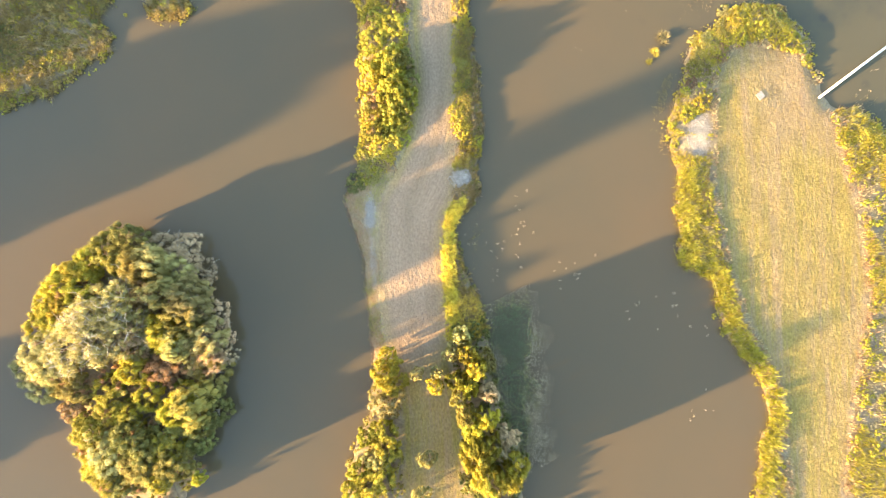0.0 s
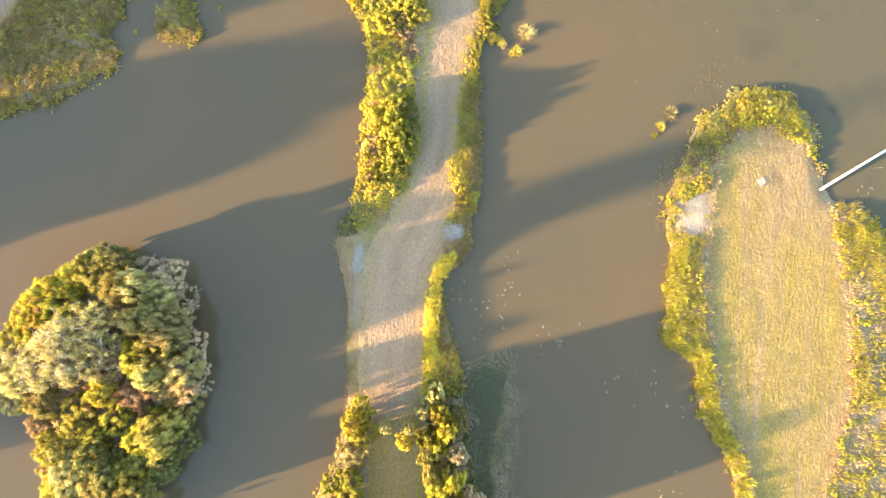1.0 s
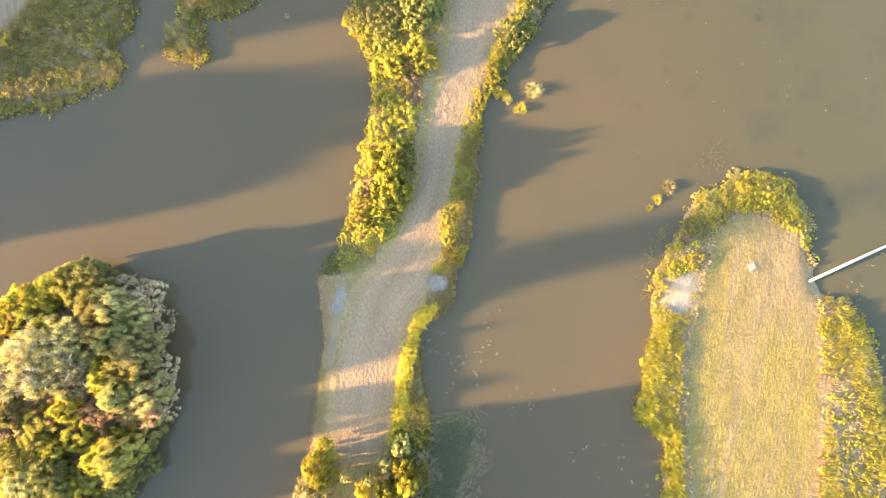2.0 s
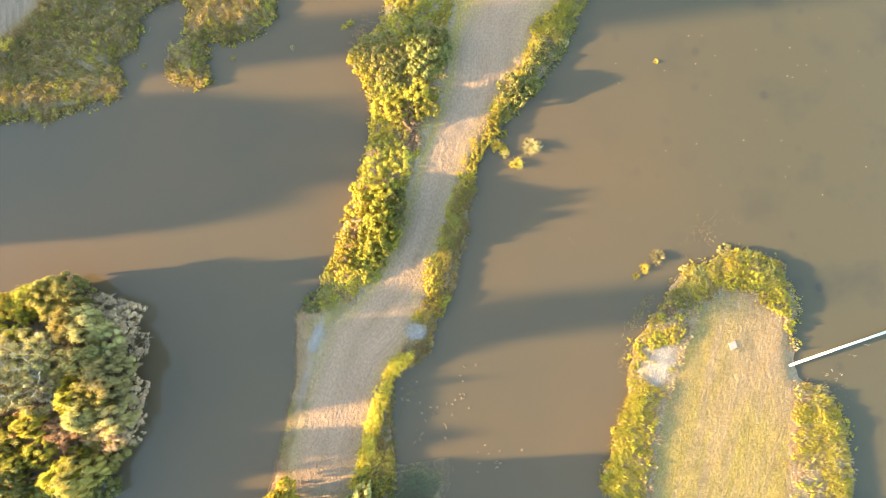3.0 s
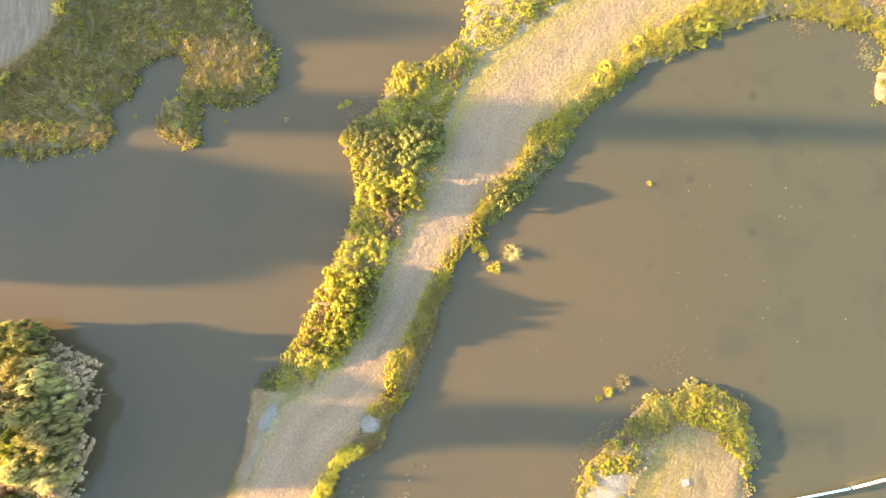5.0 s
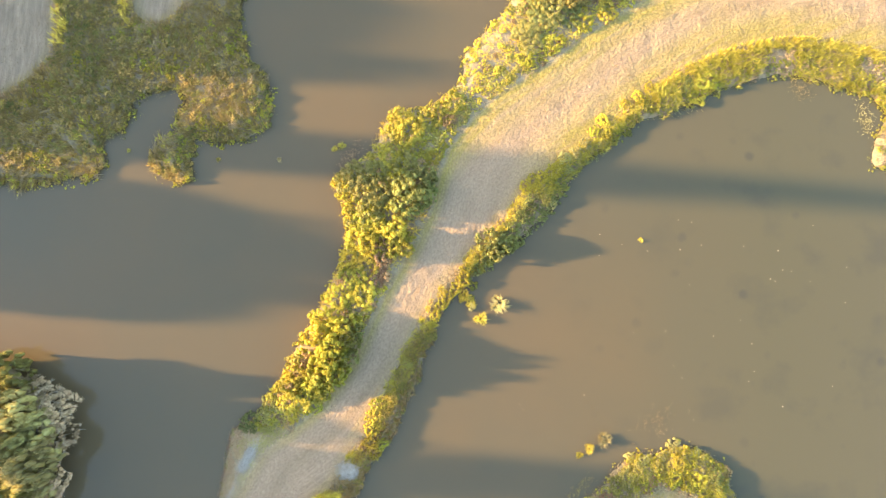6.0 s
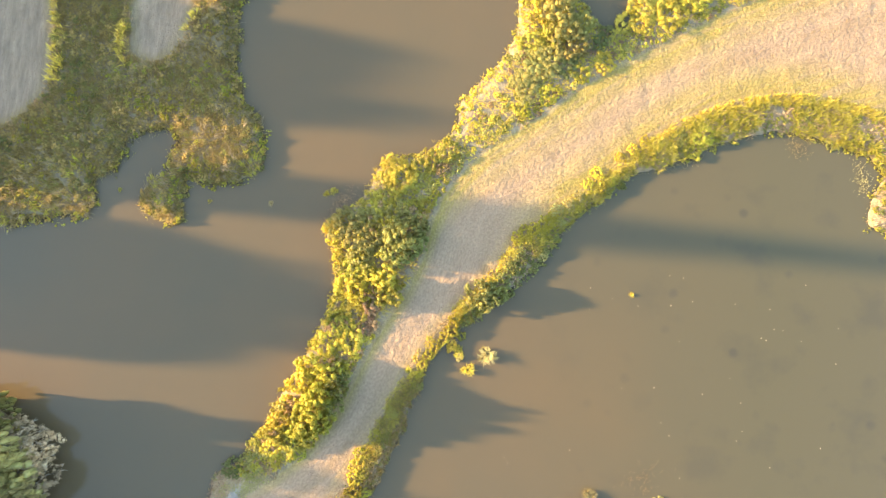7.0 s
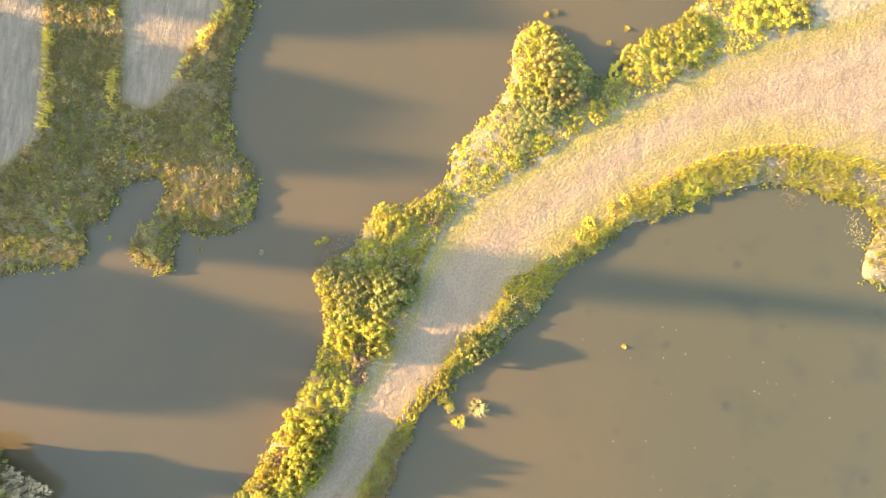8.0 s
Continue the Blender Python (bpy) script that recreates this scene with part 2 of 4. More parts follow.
BARK, PALE_BARK = bark_material("bark", (0.13, 0.10, 0.075), (0.33, 0.29, 0.23)), bark_material("bleached_bark", (0.42, 0.37, 0.30), (0.66, 0.61, 0.53))
WATER, LAND = water_material(), land_material()
STONE = plain_material("pale_limestone", (0.32, 0.275, 0.22), (0.47, 0.415, 0.35), 0.85, 2.0)
PIPE = plain_material("weathered_white_plastic", (0.66, 0.65, 0.62), (0.82, 0.81, 0.78), 0.45, 1.2)
BOARD = plain_material("bleached_board", (0.27, 0.22, 0.17), (0.38, 0.32, 0.26), 0.7, 4.0)
RUBBER = plain_material("black_rubber", (0.02, 0.02, 0.02), (0.04, 0.04, 0.04), 0.6, 4.0)

# ---- plan of the land ----
WEST_SHORE = [(-33, -42), (-25, -28), (-17.9, -14.1), (-15.1, -10.5), (-11.8, -7.3), (-9.7, -3.4), (-8.7, -1.5), (-7.6, 1.7), (-6.5, 4.9), (-5.5, 9.5), (-5, 12.3), (-2.8, 13.8),
              (-0.8, 17.3), (1.5, 22), (3.0, 25), (4, 28), (5.1, 31.2), (4.6, 34.5), (3.9, 37.2), (7.7, 41.2), (9.1, 44.3), (12.5, 44.9), (15.7, 47.9), (16, 50.5), (19.2, 54.3), (21.2, 57.9),
              (22, 63.6), (25.4, 63.9), (29.1, 60.3), (30.7, 58.6), (32.6, 59.9), (34.2, 63.1), (38.2, 65.8), (40.4, 68.4), (44.9, 72.5), (62, 84)]
EAST_SHORE = [(-16, -52), (-8, -33), (-2.4, -21.7), (-0.4, -17.8), (-0.4, -12.9), (0.8, -8.7), (1.6, -6.6), (2.3, -3.2), (2.4, 0.4), (3.5, 4.9), (6.8, 6.5), (7.9, 8.6), (10, 11.9),
              (12.0, 16.6), (13.3, 20.6), (15.0, 25.4), (18.4, 29.0), (22.6, 32.4), (25.3, 35.6), (28.1, 39.5), (33.5, 44.2), (36.8, 45.4), (39.6, 47.0), (43, 48.6),
              (49.2, 50.1), (53.3, 49.4), (57.9, 48), (59.7, 46.4), (58.5, 44), (58.1, 41.2), (60.3, 40.4), (70, 38), (95, 30)]
PATH_WEST = [(-28, -46), (-19.5, -30), (-12.7, -16.6), (-10.8, -12.7), (-9.2, -8.9), (-8.2, -4.8), (-7.6, -2), (-6.6, 1.2), (-5.2, 4.3), (-3.3, 8.4), (-1.9, 10.8), (0.3, 12.4), (3.3, 15.3),
             (6.0, 19.6), (7.6, 23.2), (9.2, 26.6), (11.3, 30.3), (13.1, 34.1), (13.9, 38), (15.5, 41.9), (19.1, 46.1), (24.5, 49.9), (29.9, 54.4), (35.4, 57.7), (41, 61.1), (49.5, 65.3), (62, 71), (80, 80)]
PATH_EAST = [(-20, -50), (-13, -35), (-7.8, -19.1), (-5.8, -15.1), (-3.9, -11.2), (-3.0, -7.2), (-2.0, -4.7), (-0.8, -1.7), (0.5, 1.5), (2.5, 5.4), (4.8, 7.6), (5.7, 9.6), (7.5, 13.2),
             (9.8, 17.8), (11.7, 22.0), (13.8, 25.9), (16.6, 29.6), (19.2, 32.6), (22.5, 36.8), (27.8, 41.7), (33.2, 46), (38.6, 50.4), (44.2, 52.9), (49.9, 53.9), (55.7, 53.5), (62, 51.4), (85, 42)]
EAST_BANK = [(8, -52), (14, -41), (18, -31.9), (20.3, -28.1), (22.6, -25.6), (23.6, -21.4), (22.9, -17.1), (23.3, -13.6), (24, -11.2), (22.0, -8.6), (23.7, -5.1), (25.9, 0.2), (27.5, 4.5), (31.2, 8.4),
             (33.6, 11.2), (36.5, 11.4), (39.3, 12.4), (43.0, 10.4), (44.1, 6), (43.3, 3.2), (43.0, 0.2), (43.6, -1.6), (45.4, -2.3), (46.7, -6), (46.6, -10), (46, -14), (45, -21), (42, -29), (37, -40), (31, -54)]
EAST_FIELD = [(12, -53), (17, -42), (21.1, -33.2), (22.8, -29.1), (24.6, -25.2), (25.4, -20.8), (25.5, -16.6), (26.1, -12.5), (26.8, -9.1), (28.2, -4.8), (30, -0.7), (32.3, 3.3), (34.4, 6.7),
              (37.2, 8.2), (40.2, 6.7), (42.3, 3.4), (42.2, -1), (41.2, -5.6), (40, -10.7), (38.4, -15.5), (36.2, -20), (32.8, -24.4), (29, -29.8), (25.3, -35.3), (18, -50)]
TREE_ISLAND = [(-33.5, -7.5), (-37.5, -3.5), (-38.6, 1.8), (-38.3, 6.3), (-40.0, 9.3), (-39.6, 12.2), (-37.2, 15.0), (-33.5, 17.4), (-29.8, 18.4), (-26.3, 17.3), (-23.2, 15.2), (-22.4, 11.7),
               (-22.4, 7.3), (-24, 3.2), (-26.4, -0.4), (-28.8, -3.4), (-31.2, -6.5)]
MARSH = [(-95, 14), (-58, 16), (-52, 26), (-46, 34), (-38, 35.2), (-31.7, 35.9), (-27.3, 35.4), (-24.6, 36.1), (-20.3, 37.1), (-19.5, 40.2), (-17.3, 42.2), (-17, 45.1), (-13.5, 45.9), (-11.9, 44.9), (-12.2, 42.6),
         (-14.1, 40.2), (-14.3, 37.6), (-11.5, 36.5), (-10.6, 38.3), (-10.8, 41.3), (-8.5, 40.9), (-5.3, 41.2), (-3.3, 43.3), (-4.3, 47.2), (-6.5, 49.9), (-7, 53.9), (-6.9, 58.6), (-5.7, 61.7), (-5.4, 66), (-3, 90), (-95, 95)]
MARSH_FIELD = [(-19.5, 72), (-18.3, 63.4), (-17.6, 57.6), (-17.2, 53.4), (-15.3, 52.2), (-13.6, 52.9), (-12.3, 55.1), (-10.8, 59.3), (-7.9, 64.2), (-6, 72)]
MARSH_TRACK = [(-50, 44), (-34, 43), (-28.2, 45.3), (-25.4, 48.3), (-25.0, 52.4), (-25.3, 56.9), (-26.2, 63.7), (-28, 75), (-60, 75)]

w_shore, e_shore = spline(WEST_SHORE), spline(EAST_SHORE)
p_west, p_east = spline(PATH_WEST), spline(PATH_EAST)
RINGS = {
    "dike": np.concatenate([w_shore, [(130, 100), (140, 20)], e_shore[::-1]]),
    "east": spline(EAST_BANK, True),
    "island": spline(TREE_ISLAND, True),
    "marsh": spline(MARSH, True),
}
MOWN = {
    "dike": np.concatenate([p_west, [(120, 95), (130, 30)], p_east[::-1]]),
    "east": spline(EAST_FIELD, True),
    "field": spline(MARSH_FIELD, True),
    "track": spline(MARSH_TRACK, True),
}
GRAVEL = (("dike", -3.5, 9.9, 1.7, 0.5, 62), ("dike", -5.5, 5.0, 3.6, 0.3, 68), ("dike", 6.4, 8.9, 1.0, 1.0, 30), ("east", 29.6, 2.2, 2.1, 1.15, 62))
CROWN = {"dike": (0.26, 1.3), "east": (0.34, 1.6), "island": (0.6, 3.0), "marsh": (0.4, 2.2)}


def shore(x, y, key):
    """How far inside a land the points lie; the waterline is ragged."""
    return depth_in(x, y, RINGS[key]) + (0.75 if key == "marsh" else 0.35) * ripple(x, y, 1.6, 5) + 0.12 * ripple(x, y, 0.5, 9, 2)


def height_on(x, y, key, s=None):
    s = shore(x, y, key) if s is None else s
    top, width = CROWN[key]
    return np.where(s > 0, top * ease(-0.2, width, s), 0.45 * s) + 0.05 * ripple(x, y, 1.3, 3) * ease(0, 1, s)


def bank(key, box, step, fields, label):
    """The ground of one land as a height field; mown and rim are stored for its material."""
    x0, x1, y0, y1 = box
    gx, gy = np.meshgrid(np.arange(x0, x1, step), np.arange(y0, y1, step))
    s = shore(gx, gy, key)
    z = height_on(gx, gy, key, s)
    m = np.full(gx.shape, -9.0)
    lane = np.zeros(gx.shape)
    for f in fields:
        d = depth_in(gx, gy, MOWN[f])
        m = np.maximum(m, d)
    if key == "dike":
        lane, way = along(gx, gy, p_west[::2])
    elif key == "east":
        lane, way = 0.90 * gx - 0.43 * gy, 0.43 * gx + 0.90 * gy
    else:
        lane, way = gx, gy
    bare = np.full(gx.shape, 0.85 if key == "marsh" else 0.0)
    rag = m + 0.3 * ripple(gx, gy, 1.1, 21)
    mown = ease(-0.25, 0.35, rag)
    far = ease(34, 44, gy) if key == "dike" else np.full(gx.shape, 0.75 if key == "east" else 0.0)
    rim = (0.35 + 0.65 * far) * ease(1.2 + 3.6 * far, 0.4, m)
    if key == "dike":
        rim = rim + 0.8 * ease(-4, -8, gy) + 0.42 * ease(1.7, 0.4, lane) * ease(10, 14, gy) + 0.35 * far * ease(0.3, 0.8, ripple(gx, gy, 7.0, 31))
    elif key == "east":
        rim = 0.85 + 0.3 * ease(-0.4, 0.5, ripple(lane, 0.25 * way, 3.0, 33)) - 0.5 * ease(-9, 0, gy) * ease(33, 38, gx) + 0.5 * ease(3.5, 1.5, m) * ease(-4, -9, gy)
        bare = 0.8 * ease(-12, -3, gy) * ease(34, 39, gx + 0.3 * gy) * ease(-0.5, 0.3, ripple(gx, gy, 3.0, 37))
    rim = np.clip(rim, 0, 1)
    gravel = np.zeros(gx.shape)
    for land, cx, cy, rx, ry, turn in GRAVEL:
        if land == key:
            c, sn = math.cos(radians(turn)), math.sin(radians(turn))
            u, v = ((gx - cx) * c + (gy - cy) * sn) / rx, ((gy - cy) * c - (gx - cx) * sn) / ry
            gravel = np.maximum(gravel, ease(1.25, 0.7, np.hypot(u, v) + 0.35 * ripple(gx, gy, 0.9, 61)))
    z = z + 0.008 * ripple(gx, gy, 0.6, 41, 2) * mown
    keep = s > -1.1
    n = -np.ones(gx.shape, np.int64)
    cell = keep[:-1, :-1] & keep[1:, :-1] & keep[:-1, 1:] & keep[1:, 1:]
    used = np.zeros(gx.shape, bool)
    for a in (slice(None, -1), slice(1, None)):
        for b in (slice(None, -1), slice(1, None)):
            used[a, b] |= cell
    n[used] = np.arange(used.sum())
    faces = np.stack([n[:-1, :-1][cell], n[:-1, 1:][cell], n[1:, 1:][cell], n[1:, :-1][cell]], 1)
    me = mesh_np("ground", np.stack([gx[used], gy[used], z[used]], 1), faces, LAND, True)
    for name, v in (("mown", mown), ("rim", rim), ("lane", lane), ("way", way), ("bare", bare), ("gravel", gravel)):
        me.attributes.new(name, "FLOAT", "POINT").data.foreach_set("value", v[used].astype(np.float32))
    return tagged(new("ground", me), label, "ground", kind="structure")


def sheet(name, size, material, z):
    return mesh_np(name, [(-size, -size, z), (size, -size, z), (size, size, z), (-size, size, z)], [(0, 1, 2, 3)], material)


tagged(new("water", sheet("water", 2400, WATER, 0.0)), "still silty brown pond water with dark weed patches", "water", kind="structure")
tagged(new("ground", sheet("ground", 2400, LAND, -1.2)), "muddy bed under the pond water", "ground", kind="structure")
bank("dike", (-36, 98, -50, 92), 0.33, ["dike"], "low earth dike with a mown straw-coloured track along its crown")
bank("east", (8, 50, -50, 15), 0.33, ["east"], "mown hay field on a low grassy bank")
bank("island", (-44, -18, -11, 22), 0.4, [], "small wooded island of dark soil")
bank("marsh", (-92, 0, 12, 92), 0.5, ["field", "track"], "marshy shore with mown clearings")


# ---- plants ----
def leaves(centres, normals, size, rng, wide=0.62):
    """Folded diamond leaves at the places given."""
    n = len(centres)
    normals = normals / (np.linalg.norm(normals, axis=1, keepdims=True) + 1e-9)
    t = np.cross(normals, rng.normal(size=(n, 3)))
    t /= np.linalg.norm(t, axis=1, keepdims=True) + 1e-9
    b = np.cross(normals, t)
    s = size * rng.uniform(0.7, 1.35, (n, 1))
    v = np.stack([centres + t * s * 0.5, centres + b * s * wide * 0.5 + normals * s * 0.12, centres - t * s * 0.5, centres - b * s * wide * 0.5 + normals * s * 0.12], 1)
    return v.reshape(-1, 3), np.arange(4 * n).reshape(n, 4)


def tube(a, b, r0, r1, sides=5):
    a, b = np.array(a, float), np.array(b, float)
    d = b - a
    d /= np.linalg.norm(d) + 1e-9
    u = np.cross(d, (0.3, 0.9, 0.2))
    u /= np.linalg.norm(u)
    w = np.cross(d, u)
    ang = np.arange(sides) * 2 * math.pi / sides
    ring = np.cos(ang)[:, None] * u + np.sin(ang)[:, None] * w
    v = np.concatenate([a + ring * r0, b + ring * r1])
    i = np.arange(sides)
    j = (i + 1) % sides
    return v, np.stack([i, j, j + sides, i + sides], 1)


def bent(points, radii, sides=5):
    """A tapering branch through several points."""
    p = np.array(points, float)
    rings = []
    for i, r in enumerate(radii):
        d = p[min(i + 1, len(p) - 1)] - p[max(i - 1, 0)]
        d = d / (np.linalg.norm(d) + 1e-9)
        u = np.cross(d, (0.3, 0.9, 0.2))
        u /= np.linalg.norm(u)
        ang = np.arange(sides) * 2 * math.pi / sides
        rings.append(p[i] + (np.cos(ang)[:, None] * u + np.sin(ang)[:, None] * np.cross(d, u)) * r)
    k = np.arange(sides)
    n = (k + 1) % sides
    faces = [np.stack([k, n, n + sides, k + sides], 1) + i * sides for i in range(len(radii) - 1)]
    return np.concatenate(rings), np.concatenate(faces)


def ball_form():
    """Corner directions and quads of a small round clump."""
    seen, verts, faces = {}, [], []
    for axis in range(3):
        for side in (-1, 1):
            for i in (-1, 0):
                for j in (-1, 0):
                    quad = []
                    for a, b in ((i, j), (i + 1, j), (i + 1, j + 1), (i, j + 1)):
                        v = [0, 0, 0]
                        v[axis], v[axis - 2], v[axis - 1] = side, a, b
                        if tuple(v) not in seen:
                            seen[tuple(v)] = len(verts)
                            verts.append(np.array(v) / np.linalg.norm(v))
                        quad.append(seen[tuple(v)])
                    faces.append(quad if side > 0 else quad[::-1])
    return np.array(verts), np.array(faces)


BALL_V, BALL_F = ball_form()


def crown_form(rng, radius, top, base, puff, count, per_puff, leaf, core=0.66):
    """Uneven clumps on a lobed dome, each a dense leafy mass with loose leaves standing out of it; returns the arrays and the clump centres."""
    lobes = rng.uniform(0, 2 * math.pi, 4)
    ang = rng.uniform(0, 2 * math.pi, count)
    lift = rng.uniform(-0.25, 1.0, count)
    flat = np.sqrt(np.clip(1 - np.clip(lift, 0, 1) ** 2, 0.02, 1))
    lobed = 1 + 0.16 * np.cos(2 * ang + lobes[0]) + 0.13 * np.cos(3 * ang + lobes[1]) + 0.10 * np.cos(5 * ang + lobes[2])
    r = (radius - puff * 0.7) * flat * lobed * rng.uniform(0.82, 1.05, count)
    mid = base + (top - base) * 0.35
    z = mid + np.where(lift > 0, (top - puff * 0.6 - mid) * lift, (mid - base) * lift * 2) + rng.normal(0, 0.08 * (top - base), count)
    c = np.stack([np.cos(ang) * r, np.sin(ang) * r, np.maximum(z, base * 0.6)], 1)
    n = count * per_puff
    own = np.repeat(np.arange(count), per_puff)
    d = rng.normal(size=(n, 3))
    d[:, 2] = np.abs(d[:, 2]) * 0.9 + d[:, 2] * 0.35
    d /= np.linalg.norm(d, axis=1, keepdims=True)
    pr = puff * rng.uniform(0.65, 1.3, count)[own][:, None]
    places = c[own] + d * pr * rng.uniform(0.66, 1.12, (n, 1))
    k = len(BALL_V)
    rough = pr[::per_puff].reshape(count, 1, 1) * core * rng.uniform(0.6, 1.2, (count, k, 1))
    balls = (c[:, None, :] + BALL_V[None] * rough * (1, 1, 0.9)).reshape(-1, 3)
    quads = (BALL_F[None] + (np.arange(count) * k)[:, None, None]).reshape(-1, 4)
    return joined([leaves(places, d + rng.normal(0, 0.38, (n, 3)), leaf, rng), (balls, quads)]), c


def part(name, mesh, parent, label=""):
    ob = new(name, mesh)
    ob.parent = parent
    return tagged(ob, label) if label else ob


def make_tree(species, seed, radius, top, base, puff, count, per_puff, leaf, trunk, name="tree", bare=0, core=0.66):
    """A trunk with limbs and a crown of leaf clumps, on an empty at its foot."""
    rng = np.random.default_rng(seed)
    (lv, lf), c = crown_form(rng, radius, top, base, puff, count, per_puff, leaf, core)
    root = new(name)
    root.empty_display_size = 0.3
    fork = np.array([0, 0, base + 0.15 * (top - base)])
    part("trunk", mesh_np("trunk", *tube((0, 0, -0.25), fork, trunk, trunk * 0.7, 7), BARK, True), root)
    twigs = []
    for i in rng.choice(len(c), 5, replace=False):
        elbow = fork + (c[i] - fork) * 0.5 + (0, 0, 0.12 * (top - base))
        part("limb" if name == "tree" else "stem", mesh_np("limb", *bent([fork * 0.85, elbow, c[i]], [trunk * 0.55, trunk * 0.33, trunk * 0.08]), BARK, True), root)
    for i in range(bare):
        e = c[rng.integers(len(c))]
        tip = e + (e - fork) * 0.12 + rng.normal(0, 0.10, 3)
        twigs.append(bent([e + rng.normal(0, 0.05, 3), tip, tip + rng.normal(0, 0.11, 3) + (0, 0, 0.05)], [0.012, 0.008, 0.003], 4))
    for i in rng.choice(len(c), bare // 4, replace=False):
        out = c[i] - fork
        line, at = [fork + out * 0.45 + (0, 0, 0.12)], fork + out * 0.45 + (0, 0, 0.12)
        for _ in range(5):
            at = at + out * 0.13 + rng.normal(0, 0.045, 3) + (0, 0, 0.015)
            line.append(at)
        twigs.append(bent(line, [0.014, 0.012, 0.010, 0.008, 0.005, 0.003], 4))
    if twigs:
        tagged(part("dead_wood", mesh_np("dead_wood", *joined(twigs), PALE_BARK, True), root, "bare whitish twigs and branches"), kind="stuff")
    part("crown" if name == "tree" else "foliage", mesh_np("leaves", lv, lf, LEAF[species], True), root)
    return root


def blades(rng, count, spread, tall, lean, width=0.035, droop=0.35, swept=0.0):
    """A tuft of bent tapering blades; swept: how far they part from one common heading."""
    ang = rng.uniform(0, 2 * math.pi, count)
    foot = np.stack([np.cos(ang), np.sin(ang)], 1) * spread * np.sqrt(rng.uniform(0, 1, (count, 1)))
    out = rng.normal(0, swept, count) if swept else ang + rng.normal(0, 0.5, count)
    way = np.stack([np.cos(out), np.sin(out), np.zeros(count)], 1)
    side = np.stack([-np.sin(out), np.cos(out), np.zeros(count)], 1)
    h = tall * rng.uniform(0.55, 1.15, (count, 1))
    l = lean * rng.uniform(0.3, 1.5, (count, 1)) * h
    base = np.concatenate([foot, np.zeros((count, 1))], 1)
    up = np.array([0, 0, 1.0])
    midp = base + up * h * 0.62 + way * l * 0.4
    tip = base + up * h * (1 - droop * np.minimum(l / h, 1)) + way * l
    w = width * rng.uniform(0.7, 1.3, (count, 1))
    v = np.stack([base - side * w, base + side * w, midp + side * w * 0.8, midp - side * w * 0.8, tip + side * w * 0.15, tip - side * w * 0.15], 1).reshape(-1, 3)
    i = np.arange(count)[:, None] * 6
    return v, np.concatenate([i + [0, 1, 2, 3], i + [3, 2, 4, 5]])


def field_of(name, tufts, x, y, z, size, material, rng, label, category, tall=1.0, heading=None):
    """Many tufts joined into one mesh of kind stuff; heading: the way in which each tuft leans."""
    pieces, n = [], 0
    pick = rng.integers(len(tufts), size=len(x))
    for k, (v, f) in enumerate(tufts):
        who = np.where(pick == k)[0]
        if not len(who):
            continue
        a = rng.uniform(0, 2 * math.pi, len(who)) if heading is None else heading[who]
        s = size[who] * rng.uniform(0.75, 1.25, len(who))
        c, sn = np.cos(a) * s, np.sin(a) * s
        px = v[None, :, 0] * c[:, None] - v[None, :, 1] * sn[:, None] + x[who][:, None]
        py = v[None, :, 0] * sn[:, None] + v[None, :, 1] * c[:, None] + y[who][:, None]
        pz = v[None, :, 2] * (s * np.broadcast_to(tall, x.shape)[who])[:, None] + z[who][:, None]
        pieces.append((np.stack([px, py, pz], 2).reshape(-1, 3), (f[None] + (np.arange(len(who)) * len(v))[:, None, None]).reshape(-1, f.shape[1])))
    v, f = joined(pieces)
    return tagged(new(name, mesh_np(name, v, f, material, name == "thicket")), label, category, kind="stuff")


def scatter(rng, box, count):
    """Places in a box."""
    x0, x1, y0, y1 = box
    return np.stack([rng.uniform(x0, x1, count), rng.uniform(y0, y1, count)], 1)


def thin(p, gap):
    """Drops places closer than gap to an earlier one."""
    seen, out = {}, []
    for i, (x, y) in enumerate(p):
        k = (int(x // gap), int(y // gap))
        if any((x - q[0]) ** 2 + (y - q[1]) ** 2 < gap * gap for a in (-1, 0, 1) for b in (-1, 0, 1) for q in seen.get((k[0] + a, k[1] + b), ())):
            continue
        seen.setdefault(k, []).append((x, y))
        out.append(i)
    return np.array(out, int)


def verge(p, key, fields):
    """Depth inside the land and depth inside the mown part."""
    x, y = p[:, 0], p[:, 1]
    m = np.full(len(x), -99.0)
    for f in fields:
        m = np.maximum(m, depth_in(x, y, MOWN[f]))
    return shore(x, y, key), m


